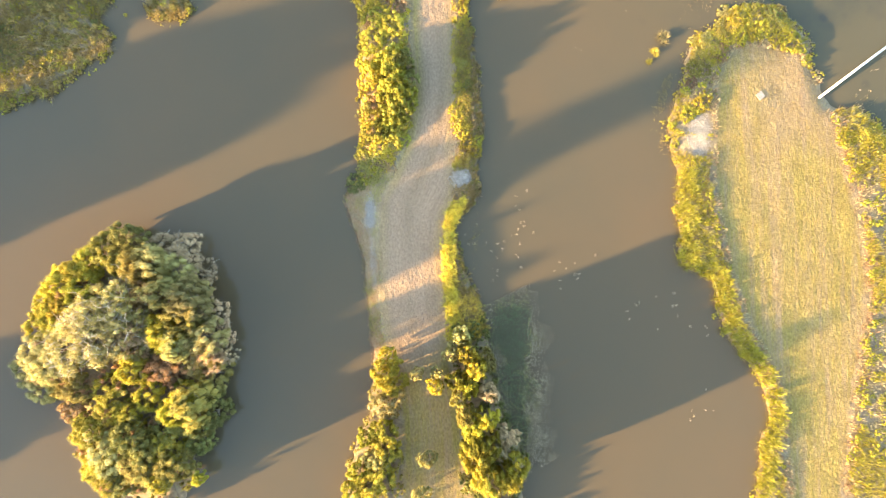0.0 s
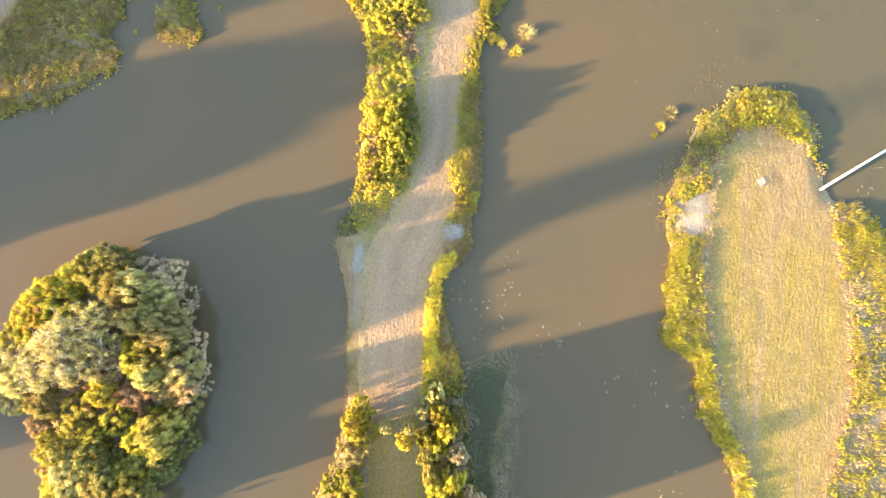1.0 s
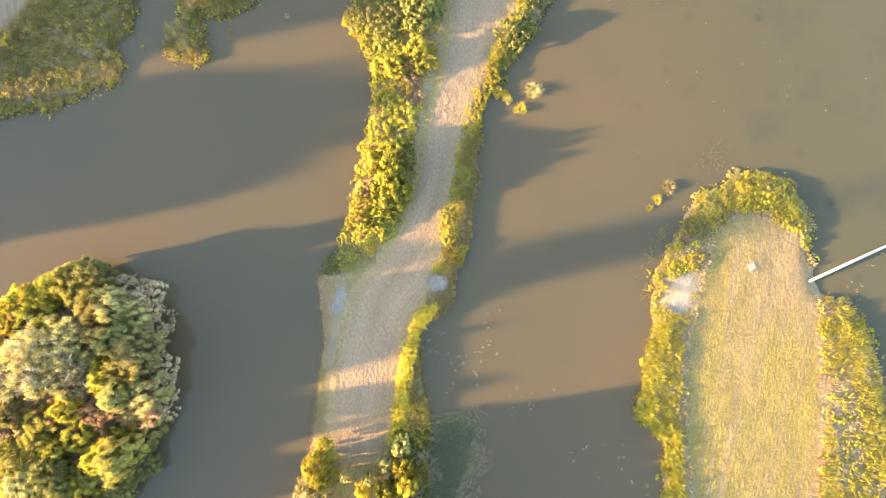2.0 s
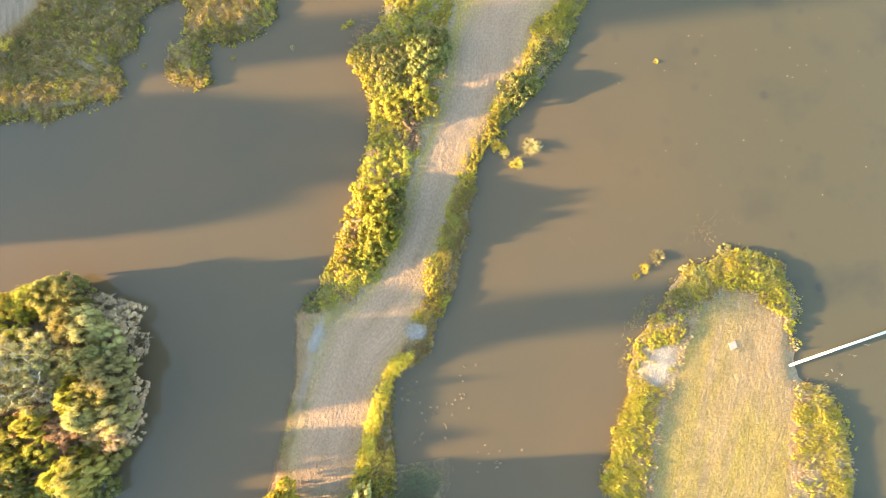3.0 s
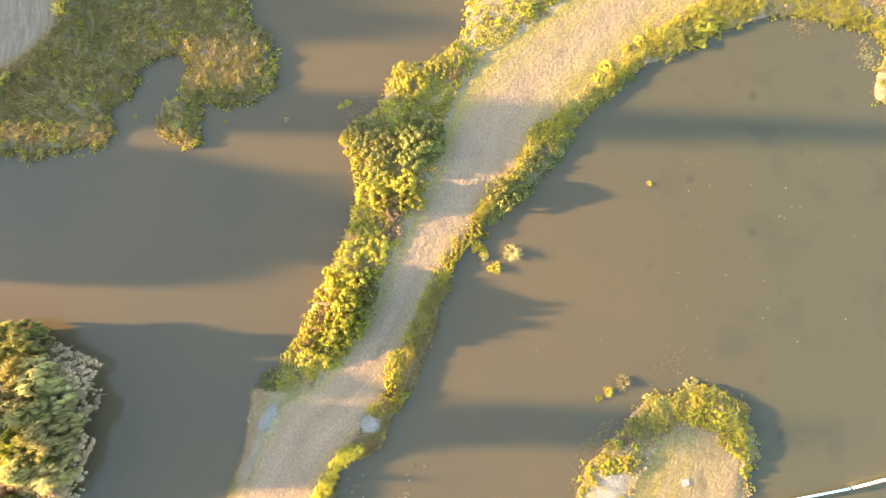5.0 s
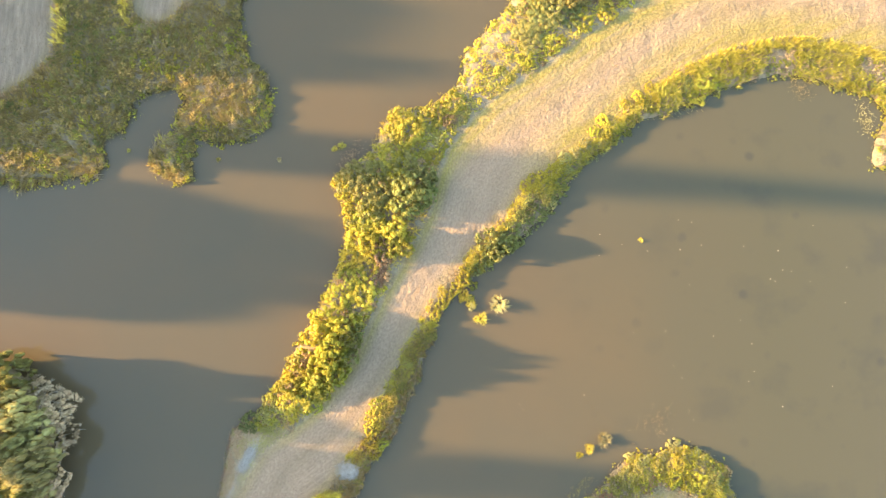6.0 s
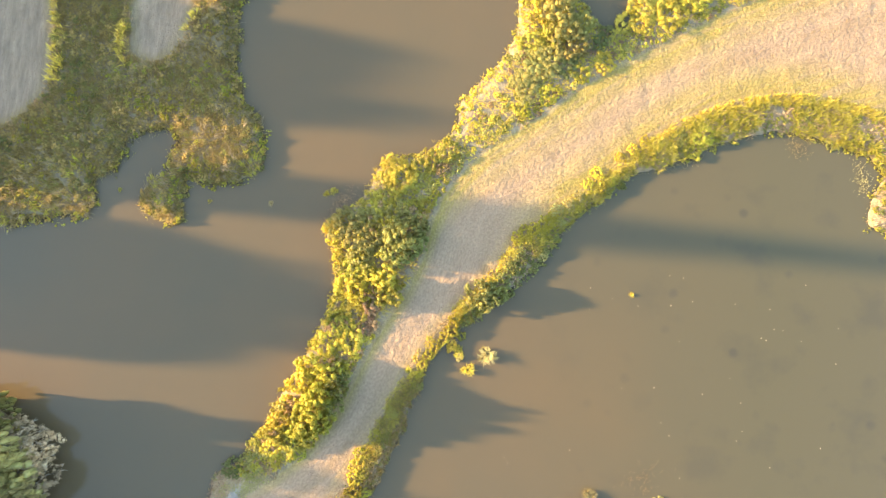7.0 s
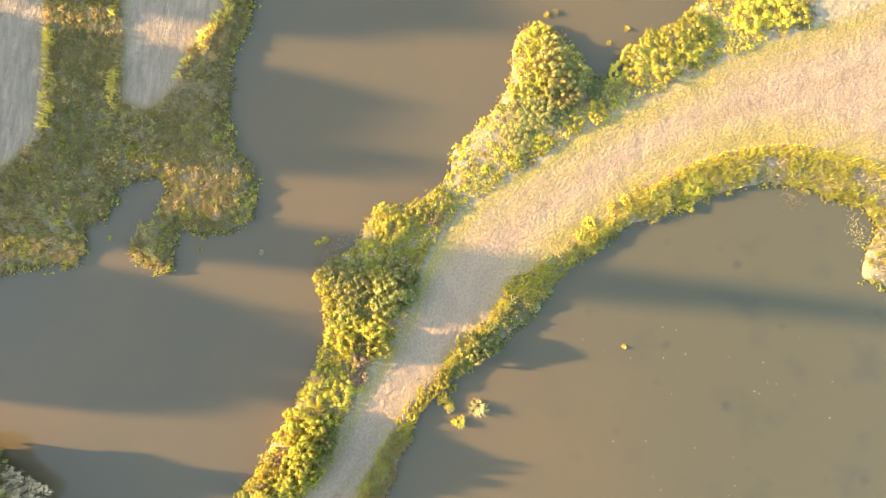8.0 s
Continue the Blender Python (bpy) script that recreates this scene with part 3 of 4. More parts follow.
rng = np.random.default_rng(11)
BUILT = {}
FORMS = {
    # radius and top are one metre each, scaled on planting
    "shrub": dict(radius=1.0, top=1.0, base=0.10, puff=0.185, count=62, per_puff=36, leaf=0.066, trunk=0.035, name="shrub"),
    "crown": dict(radius=1.0, top=1.0, base=0.15, puff=0.18, count=86, per_puff=54, leaf=0.050, trunk=0.05, name="tree"),
    "billow": dict(radius=1.0, top=1.0, base=0.15, puff=0.21, count=60, per_puff=60, leaf=0.056, trunk=0.05, name="tree"),
    "airy": dict(radius=1.0, top=1.0, base=0.22, puff=0.125, count=130, per_puff=34, leaf=0.040, trunk=0.04, name="tree", bare=60, core=0.55),
    "feathery": dict(radius=1.0, top=1.0, base=0.15, puff=0.14, count=100, per_puff=34, leaf=0.055, trunk=0.04, name="tree", bare=24, core=0.5),
    "high": dict(radius=1.0, top=1.0, base=0.68, puff=0.20, count=150, per_puff=26, leaf=0.12, trunk=0.05, name="tree", core=0.4),
    "dense": dict(radius=1.0, top=1.0, base=0.05, puff=0.20, count=170, per_puff=26, leaf=0.12, trunk=0.05, name="tree", core=0.4),
}
WORDS = {"gold": "golden-yellow", "lime": "bright yellow-green", "olive": "olive-green", "green": "dark green", "pale": "pale straw-green", "silver": "silvery grey", "rust": "rust-brown", "sedge": "olive-brown"}


def plant(species, form, at, size, tall, place, group):
    """Places a shrub or tree: the first three of a form and species are built, later ones copy them."""
    turn, k = rng.uniform(0, 360), int(rng.integers(3))
    m = pose(at[0], at[1], at[2], rng.uniform(-4, 4), rng.uniform(-4, 4), turn)
    slot = (species, form, k)
    if slot not in BUILT:
        root = BUILT[slot] = make_tree(species, 1000 + 37 * len(BUILT), **FORMS[form])
        root.matrix_basis = m
    else:
        root = copy_thing(BUILT[slot], m)
    root.scale = (size, size, tall)
    kind = FORMS[form]["name"]
    build = {"airy": "sparse", "feathery": "feathery"}.get(form, "leafy")
    return tagged(root, f"{WORDS[species]} {build} {kind} {place}", kind, group)


# plan places and crown radii
ISLAND_TREES = {
    "olive": [(-27.4, 17.6, 1.8), (-25.3, 14.4, 1.8), (-23.6, 8, 1.8), (-24.1, 2.6, 1.9), (-25.7, 0.7, 1.9), (-27.6, -0.7, 1.9), (-29.7, -1, 1.9), (-32.4, -3.2, 2.1), (-30.4, -3.9, 1.8), (-33.8, -2.6, 1.8), (-36.1, 7, 1.6), (-27, 16.2, 1.4)],
    "lime": [(-29.3, 17.5, 1.8), (-31.3, 15.4, 1.8), (-37, 14.1, 1.4), (-35.3, 13.8, 1.6), (-25.6, 8, 1.6), (-30.1, 3.2, 1.5), (-33.9, 3.7, 1.8), (-32.6, 2.3, 1.4), (-33.4, 5.5, 1.4), (-26.8, 1.9, 1.4), (-36.7, 2.5, 1.6), (-37.5, -0.7, 1.6), (-37.1, -2.6, 1.6), (-30.8, -1.8, 1.6), (-29, -5.9, 0.6), (-27.9, 0.8, 1.3), (-30, 6.1, 1.3)],
    "gold": [(-31.4, 17.0, 1.6), (-33.3, 16.7, 1.5), (-35.2, 15.6, 1.5), (-34.1, 14.6, 1.4), (-32.4, -4.7, 1.1), (-36.3, 15, 1.1)],
    "pale": [(-23.7, 14.2, 1.8), (-22.5, 11.8, 1.9), (-24.2, 11, 1.9), (-22.1, 9.3, 1.9), (-22.6, 5.8, 1.8), (-24.4, 4.7, 1.9), (-37.9, 11.6, 2.1), (-39.8, 10.4, 1.7), (-37.6, 10.2, 1.9), (-39.7, 8.6, 1.6), (-36, -0.2, 1.9), (-25, 6.3, 1.6)],
    "rust": [(-28, 4.8, 1.4), (-26.7, 4.8, 1.3), (-37.4, 5.5, 1.4), (-25.7, 12.1, 1.3), (-33.1, 16.1, 1.3)],
    "green": [(-25.5, 17.6, 1.6), (-32.8, 0.2, 1.8), (-25.1, -1, 1.6), (-27.5, -2.7, 1.6), (-36, -3.8, 1.6), (-33.2, -1.2, 1.6)],
}
FEATHERY_TREES = {
    "silver": [(-22.8, 15.3, 2.1), (-21.4, 14.1, 1.8), (-21, 11.5, 1.6), (-21.3, 7.6, 1.4), (-21.8, 5.8, 1.4), (-22.1, 3.9, 1.3), (-23.4, 3.9, 1.6), (-28.7, 8.5, 1.8), (-28.5, 10.4, 1.6)],
}
AIRY_TREES = {
    "pale": [(-27.6, 12.1, 2.6), (-30, 12.3, 2.6), (-30, 9.6, 3.1), (-31.9, 11, 2.6), (-34.1, 10.5, 2.4)],
}
SOUTH_TREES = {
    "gold": [(-7.9, -4, 1.3), (-8.7, -5, 1.2), (-1, -6.8, 1.2), (-0.8, -8.4, 1.2), (-4.9, -8.1, 0.8), (-2.9, -15.4, 1.3), (-2.9, -18.3, 1.3), (-1.7, -18.1, 1.2), (-1.8, -12.8, 1)],
    "lime": [(-8.6, -6.3, 1.2), (-13.1, -9.5, 1), (-11.5, -9.7, 1.2), (-11.8, -11.3, 1.3), (-15.2, -12.2, 1), (-13.4, -13.5, 1.3), (-14.8, -13.9, 1.2), (-2.9, -8.6, 1), (-2.2, -9.7, 1), (-3.4, -13, 1.2), (-4.3, -14.3, 1.2), (-4.4, -16, 1.4), (-4.3, -17.8, 1.4), (-16.7, -13.6, 1)],
    "pale": [(-10.1, -7.7, 1.5), (-13.1, -11.9, 1.2), (-6, -6.3, 0.7), (-4.5, -6.9, 0.6), (-2, -5.9, 1), (-1, -5, 1), (-8.7, -13.9, 0.9), (-10.8, -16.7, 0.9)],
    "silver": [(-2.3, -16.1, 1), (-1, -15.5, 1), (-0.7, -11, 0.9)],
    "olive": [(0.5, -8.1, 1), (-3.7, -11.6, 0.9), (-3.6, -10, 0.8)],
}
WEST_SHRUBS = {
    "lime": [(13.5, 44.5, 1.3), (15.2, 45.5, 1.2), (9.8, 32.2, 1.4), (10.2, 30.9, 1.3), (8.6, 32.4, 1.2), (6.8, 33.4, 1.2), (5.0, 22.7, 1.3), (4.6, 21.1, 1.5), (4, 19.7, 1.5), (3.6, 18.1, 1.5), (4.6, 18.5, 1.3), (5.9, 27.6, 1.2), (7.7, 32.9, 1.1)],
    "green": [(11.5, 36.7, 1.7), (10.9, 35, 1.4), (12.4, 35.9, 1.4), (12.3, 37.6, 1.3), (5.9, 19.8, 1.0), (6.5, 22.3, 0.8), (19.1, 32, 1.4), (20.9, 31.6, 1.1), (19.8, 30.6, 0.9)],
    "gold": [(10.7, 42.5, 1.7), (9.7, 43.6, 1.2), (9.2, 39.4, 1.4), (7.2, 29.1, 1.4), (6.8, 26.2, 1.4), (4.6, 25.8, 1.4), (3.6, 23.5, 1.4), (6.1, 31.3, 1.3), (7.3, 30.9, 1.2), (5.4, 29.6, 1.2), (13.3, 39.8, 0.8), (2.6, 22, 1.2)],
    "olive": [(10.4, 39.2, 1.4), (5.8, 37.7, 1.5), (6.6, 36.2, 1.4), (8.3, 36.4, 1.4), (7.3, 34.3, 1.3), (5.9, 21.6, 1.1), (7.6, 38.1, 1.2), (4.7, 37, 1.1)],
    "rust": [(8.6, 29.8, 1.1), (8.9, 31, 0.9), (8.2, 27.5, 0.9), (5, 27, 0.8), (14.8, 43.7, 0.8), (8.4, 28.6, 0.8)],
}
WEST_LOW = {
    "lime": [(2.3, 16.2, 1.3), (3.3, 16.3, 1), (2.6, 15.2, 0.9), (2.5, 17.4, 1.2)],
    "gold": [(0.5, 17.1, 1.2), (0.8, 18.1, 1.1), (0.2, 15.2, 1.1), (0.5, 14.1, 0.8)],
    "olive": [(-1.6, 15.1, 0.8), (-2.2, 14, 0.8), (-1.7, 13, 0.8)],
    "green": [(-3.5, 13.3, 0.9), (-3.1, 12.8, 0.6)],
    "rust": [(0.4, 13.3, 0.6), (-0.4, 13.8, 0.6)],
}
NORTH_SHRUBS = {
    "olive": [(25.5, 60.3, 1.8), (26.3, 58.6, 1.8), (27.1, 57.2, 1.6), (24.7, 55.9, 1.6), (23.4, 54.4, 1.6), (27.7, 59.4, 1.4), (25.1, 61.7, 1.4), (22.5, 52.5, 1.4)],
    "lime": [(23.2, 57.2, 1.4), (24.9, 58.1, 1.2), (34.3, 61.8, 1.6), (35.7, 63, 1.6), (37.8, 63.9, 1.6), (39.9, 65.2, 1.8), (31.6, 58.6, 1.1), (40.8, 49, 1.1), (40, 47.5, 1)],
    "gold": [(22.9, 62.3, 1.2), (23.9, 63.5, 1.1), (32.6, 60.2, 1.4), (34.1, 59.9, 1.2), (36.8, 61.3, 1.6), (39.3, 62.9, 1.6), (45.6, 67.1, 1.8), (47.7, 67.7, 1.8), (49.9, 67.8, 1.6), (30.4, 55.7, 1.1), (28, 54.4, 1), (25, 52, 1), (22.3, 50.4, 1), (40.7, 64.1, 1.4)],
    "green": [(23.3, 55.5, 1.4), (26.2, 55.3, 1.4), (30.6, 58.6, 1.1), (29.9, 57.8, 1), (38.2, 48.4, 1.1)],
}
EAST_SHRUBS = {
    "gold": [(42.3, 6.3, 1.1), (42.3, 7.3, 0.8), (38.5, 10.8, 0.8), (39.1, 8.9, 0.9), (40.2, 9.2, 0.9), (40.9, 7.5, 0.8), (42.5, -4.7, 0.9), (44.3, -5.3, 0.8), (37.9, 9.2, 0.8), (31.3, 5, 0.9), (29.5, 4.6, 0.9), (45.1, -6.5, 0.8)],
    "pale": [(38, 12.4, 0.7), (36.9, 11.3, 0.6), (40, 11.6, 0.6), (34.9, 10.8, 0.6), (33.6, 11.1, 0.5), (38.1, 11.7, 0.6)],
    "olive": [(34.2, 10, 0.8), (33.3, 9.2, 0.8), (32.3, 8.4, 0.8), (36.4, 10.3, 0.7), (35, 8.6, 0.7), (33, 7.8, 0.8), (35.2, 9.5, 0.7)],
    "rust": [(43.1, 10.1, 0.6), (35.7, 9, 0.7), (35.1, 8.3, 0.6), (31.4, 7.3, 0.7), (42.4, 9.8, 0.5)],
    "green": [(42, 9.6, 0.7), (42.5, 8.6, 0.6), (41.6, 10.3, 0.6)],
}

EAST_VERGE = {
    "gold": [(8.8, 15.4, 0.85), (8.6, 14.3, 0.96), (8.4, 13.1, 0.96), (8.4, 11.9, 0.9), (8.7, 10.8, 0.96), (13.7, 23.2, 0.62), (14.1, 24.2, 0.73), (14.6, 25.2, 0.79), (15.2, 26.1, 0.85), (16.0, 26.9, 0.9), (16.7, 27.9, 0.96), (17.1, 29.0, 0.79), (17.7, 29.9, 0.62), (16.8, 26.2, 0.68), (22.6, 37.2, 0.73), (23.3, 37.9, 0.9), (24.2, 38.3, 0.85), (25.2, 38.9, 0.96), (25.9, 39.7, 0.68), (23.7, 37.2, 0.57), (30.2, 44.4, 0.79), (32.5, 46.1, 0.73), (33.7, 47.0, 0.73), (34.9, 47.9, 0.79)],
    "lime": [(9.1, 13.4, 0.68), (9.3, 11.6, 0.73), (17.5, 26.0, 0.51), (17.7, 27.3, 0.57), (30.8, 42.9, 0.79), (31.7, 43.7, 0.68), (29.4, 43.1, 0.79), (34.2, 46.6, 0.73), (36.0, 47.8, 0.79), (35.7, 46.7, 0.68)],
    "pale": [(26.4, 40.4, 0.79), (27.6, 41.0, 0.79), (28.5, 41.9, 0.73), (26.9, 39.3, 0.57), (17.7, 25.2, 0.51), (25.3, 35.8, 0.73)],
    "olive": [(9.8, 14.6, 0.73), (10.4, 16.0, 0.79), (11.0, 17.1, 0.73), (10.9, 18.4, 0.73), (11.5, 19.5, 0.73), (11.8, 20.6, 0.68), (13.7, 22.1, 0.68), (13.1, 21.4, 0.68), (20.4, 32.2, 0.85), (21.1, 31.3, 0.85), (22.0, 31.8, 0.73), (24.7, 36.2, 0.79), (30.2, 42.1, 0.68), (31.4, 42.4, 0.68), (33.2, 44.3, 0.62)],
    "green": [(21.5, 33.3, 0.85), (22.4, 34.4, 0.85), (23.2, 35.4, 0.79), (19.9, 30.9, 0.68), (23.9, 36.7, 0.68), (32.9, 43.4, 0.57), (34.8, 45.7, 0.68)],
}


def stature(x, y, key):
    """How tall the growth stands along the dike's west verge, as a share of full height."""
    if key != "dike":
        return np.ones(np.shape(x))
    y = np.asarray(y)
    tall = ease(15.5, 17.5, y) * ease(24.8, 23.3, y) + 0.7 * ease(29.0, 31.0, y) * ease(39.0, 37.5, y) + ease(-3.0, -5.0, y)
    clump = ease(3.6, 2.4, np.hypot((np.asarray(x) - 25.5), (y - 60.0) * 0.75))
    peak = ease(2.8, 0.8, np.hypot(np.asarray(x) - 4.8, y - 20.6))
    return 0.28 + 0.57 * np.clip(tall + 0.7 * clump, 0, 1) + 0.4 * peak


def plant_list(table, key, form, tall, place, group):
    """tall: height in terms of the depth inside the shore and the radius."""
    for species, rows in table.items():
        for x, y, r in rows:
            s = float(shore(np.array([x]), np.array([y]), key)[0])
            h = float(height_on(np.array([x]), np.array([y]), key)[0])
            plant(species, form, (x, y, max(h, -0.1) - 0.05), r * rng.uniform(1.0, 1.18), tall(max(s, 0), r, x, y) * rng.uniform(0.9, 1.12) * float(stature(x, y, key)), place, group)


def island_height(s, r, x, y):
    """The canopy climbs eastwards; low gaps in it let two strips of sun through."""
    tall = (1.6 + 0.3 * r + 0.2 * (x + 38.5)) * rng.uniform(0.88, 1.15) * (1 - 0.15 * float(ease(10.5, 14, y)))
    lee = y + 0.052 * (x + 28)
    return min(tall, 2.2) if abs(lee - 3.5) < 1.9 or abs(lee + 1.9) < 1.3 else tall


plant_list(ISLAND_TREES, "island", "crown", island_height, "on the small wooded island", "trees on the island")
plant_list(FEATHERY_TREES, "island", "feathery", lambda s, r, x, y: 1.9 + 0.4 * r, "with bare white twigs on the island", "trees on the island")
plant_list(AIRY_TREES, "island", "airy", lambda s, r, x, y: 3.4 + 0.3 * r + 0.15 * (x + 31), "with bare white twigs on the island", "trees on the island")
plant_list(SOUTH_TREES, "dike", "billow", lambda s, r, x, y: (1.3 + 0.9 * r if x < -6.5 and y < -5.5 and r > 0.95 else 2.7 + 1.4 * r + (1.3 if y < -17 else 0) + (0.6 if r < 0.75 else 0)) / 0.85, "on the overgrown end of the dike", "trees along the dike")
plant_list(WEST_SHRUBS, "dike", "shrub", lambda s, r, x, y: (0.7 + 1.15 * r) * (0.6 if x < 9.5 and y > 31 else 1.0), "on the dike's bank", "shrubs along the dike")
plant_list(WEST_LOW, "dike", "shrub", lambda s, r, x, y: 0.5 + 1.0 * r, "on the dike's bank", "shrubs along the dike")
plant_list(NORTH_SHRUBS, "dike", "shrub", lambda s, r, x, y: 0.5 + 0.9 * r, "on the dike's bank by the bend", "shrubs along the dike")
plant_list(EAST_SHRUBS, "east", "shrub", lambda s, r, x, y: 0.2 + 0.32 * r, "at the rim of the mown field", "shrubs round the field")
plant_list({k: [(x, y, 0.82 * r) for x, y, r in v] for k, v in EAST_VERGE.items()}, "dike", "shrub", lambda s, r, x, y: (0.2 + 0.45 * r) / float(stature(x, y, "dike")), "on the dike's east bank", "shrubs along the dike")
# unseen tall trees on the west shore, placed to shade pond and marsh
for x, y, r, t in ((-60, 31.6, 6.4, 10.2), (-61, 47.0, 4.2, 7.6), (-61, 53.0, 4.3, 10.6), (-62, 42.6, 2.3, 19.4), (-60, 58.0, 4.6, 10.6), (-60, 69.5, 5.4, 12.4), (-58, 10.6, 5.8, 4.0)):
    plant("olive", "dense", (x, y, 0.3), r, t, "added out of view to cast long shadows", "trees on the far shore")
# also unseen: a high crown placed for the shadow band across the east pond
plant("olive", "high", (-60, 13.1, 0.3), 1.8, 15.6, "with a bare trunk, added out of view to cast a shadow band", "trees on the far shore")

# ---- thickets, reeds, weeds and stubble ----
THICKET = []
for seed in range(3):
    (tv, tf), _ = crown_form(np.random.default_rng(300 + seed), 1.0, 1.0, 0.05, 0.30, 9, 22, 0.135)
    THICKET.append((tv, tf))
REED = [blades(np.random.default_rng(s), 13, 0.30, 1.25, 0.5, 0.042) for s in range(4)]
LODGED = [blades(np.random.default_rng(60 + s), 13, 0.35, 1.3, 1.2, 0.045, 0.5, 0.55) for s in range(4)]
WEED = [blades(np.random.default_rng(20 + s), 8, 0.24, 0.42, 0.6, 0.027) for s in range(4)]
STUB = [blades(np.random.default_rng(40 + s), 6, 0.24, 0.07, 0.9, 0.022) for s in range(4)]



def verge_field(name, key, fields, box, count, tufts, size, material, label, category, low=-0.15, high=99.0, off=0.05, reach=99.0, side="", patch=None, gap=0.0, tall=1.0, lift=-0.03, lodged=False):
    """Tufts on the verge of a land. low, high: depth from the shore; off, reach: distance from the mown part; patch: seed and threshold of the patches."""
    p = scatter(rng, box, count)
    s, m = verge(p, key, fields) if fields else (shore(p[:, 0], p[:, 1], key), np.full(len(p), -50.0))
    ok = (s > low) & (s < high) & (m < -off) & (m > -reach)
    if patch:
        ok &= ripple(p[:, 0], p[:, 1], 3.2, patch[0]) > patch[1]
    if side:
        dw, de = near(p[:, 0], p[:, 1], p_west, False), near(p[:, 0], p[:, 1], p_east, False)
        ok &= (dw < de) if side == "west" else (de < dw)
    for cx, cy, cr in CLEAR:
        ok &= (p[:, 0] - cx) ** 2 + (p[:, 1] - cy) ** 2 > cr * cr
    p = p[ok]
    if gap:
        p = p[thin(p, gap)]
    return field_of(name, tufts, p[:, 0], p[:, 1], height_on(p[:, 0], p[:, 1], key) + lift, np.full(len(p), size), material, rng, label, category, tall * stature(p[:, 0], p[:, 1], key if side == "west" else ""), 4.5 * ripple(p[:, 0], p[:, 1], 4.5, 141, 2) + 0.4 if lodged else None)


# bare rubble patches
CLEAR = ((-3.2, 10.3, 0.8), (-3.9, 9.1, 0.8), (6.4, 8.9, 1.0), (29.2, 1.3, 1.25), (30.2, 3.1, 1.25), (28.0, 2.0, 0.9), (28.8, 3.6, 0.8), (43.0, -0.6, 1.1), (42.9, 0.6, 0.9))
D, E, M = ["dike"], ["east"], ["field", "track"]
# west verge of the dike
for sp, seed, cut in (("gold", 71, -0.05), ("olive", 72, 0.0), ("rust", 73, 0.22), ("lime", 74, 0.1)):
    verge_field("thicket", "dike", D, (-5, 17, 13, 45), 6000, THICKET, 0.62, LEAF[sp], f"dense {WORDS[sp]} thicket on the dike's west bank", "thicket", low=0.2, off=0.55, side="west", patch=(seed, cut), gap=0.85, tall=1.7)
    verge_field("thicket", "dike", D, (12, 52, 43, 72), 9000, THICKET, 0.55, LEAF[sp], f"dense {WORDS[sp]} thicket on the dike's north bank", "thicket", low=0.15, off=0.5, side="west", patch=(seed, cut), gap=0.85, tall=1.3)
verge_field("thicket", "dike", D, (-22, -4, -26, -4), 4000, THICKET, 0.7, LEAF["olive"], "olive undergrowth below the dike's trees", "thicket", low=0.1, off=0.4, gap=1.0, tall=1.6)
verge_field("thicket", "dike", D, (-8, 4, -26, -4), 4000, THICKET, 0.7, LEAF["green"], "dark green undergrowth below the dike's trees", "thicket", low=0.1, off=0.4, gap=1.0, tall=1.6, side="east")
verge_field("weeds", "dike", D, (-10, 0, -4, 13), 8000, WEED, 0.7, LEAF["straw"], "dry straw weeds on the dike's bare west bank", "weeds", low=0.3, side="west")
verge_field("grass", "dike", D, (-10, 0, -4, 13), 4500, WEED, 0.8, LEAF["olive"], "olive grass tufts on the dike's bare west bank", "grass", low=-0.1, side="west", patch=(81, 0.0))
verge_field("reeds", "dike", D, (-5, 50, 13, 72), 11000, REED, 0.55, LEAF["reed"], "golden weeds among the dike's shrubs", "reeds", side="west", off=0.3)
verge_field("weeds", "dike", D, (-5, 50, 12, 72), 14000, WEED, 0.9, LEAF["rust"], "brown weeds at the rim of the dike track", "weeds", side="west", off=-0.05, reach=1.3)
# east verge of the dike
verge_field("reeds", "dike", D, (-3, 13, -5, 7), 4200, REED, 0.52, LEAF["reed"], "bright yellow reeds along the dike track", "reeds", side="east", off=0.0, reach=1.15, tall=1.25)
verge_field("reeds", "dike", D, (5, 20, 9, 30), 5000, REED, 0.45, LEAF["reed"], "bright yellow reeds along the dike track", "reeds", side="east", off=0.0, reach=1.6, patch=(91, 0.0), tall=0.75)
verge_field("reeds", "dike", D, (17, 62, 28, 56), 17000, REED, 0.5, LEAF["reed"], "bright yellow reeds round the bend of the dike", "reeds", side="east", off=0.0, reach=1.0, tall=0.75)
verge_field("reeds", "dike", D, (17, 62, 28, 56), 13000, REED, 0.52, LEAF["lime"], "yellow-green reeds round the bend of the dike", "reeds", side="east", off=0.6, patch=(92, -0.15), tall=0.75)
verge_field("thicket", "dike", D, (-1, 20, -6, 30), 9000, THICKET, 0.45, LEAF["olive"], "olive thicket at the dike's east waterline", "thicket", side="east", low=-0.1, off=0.7, gap=0.6, tall=0.5)
verge_field("reeds", "dike", D, (-1, 20, -6, 30), 9000, REED, 0.4, LEAF["sedge"], "olive-brown reeds on the dike's east bank", "reeds", side="east", low=-0.1, off=0.6)
verge_field("reeds", "dike", D, (-1, 8, -6, 8), 1800, REED, 0.45, LEAF["reed"], "yellow reeds at the dike's east waterline", "reeds", side="east", low=0.0, off=0.9, patch=(96, -0.1))
verge_field("thicket", "dike", D, (16, 62, 28, 56), 7000, THICKET, 0.5, LEAF["green"], "dark green thicket at the dike's east waterline", "thicket", side="east", low=-0.6, high=1.4, off=0.8, gap=0.8, tall=0.5, patch=(93, 0.1))
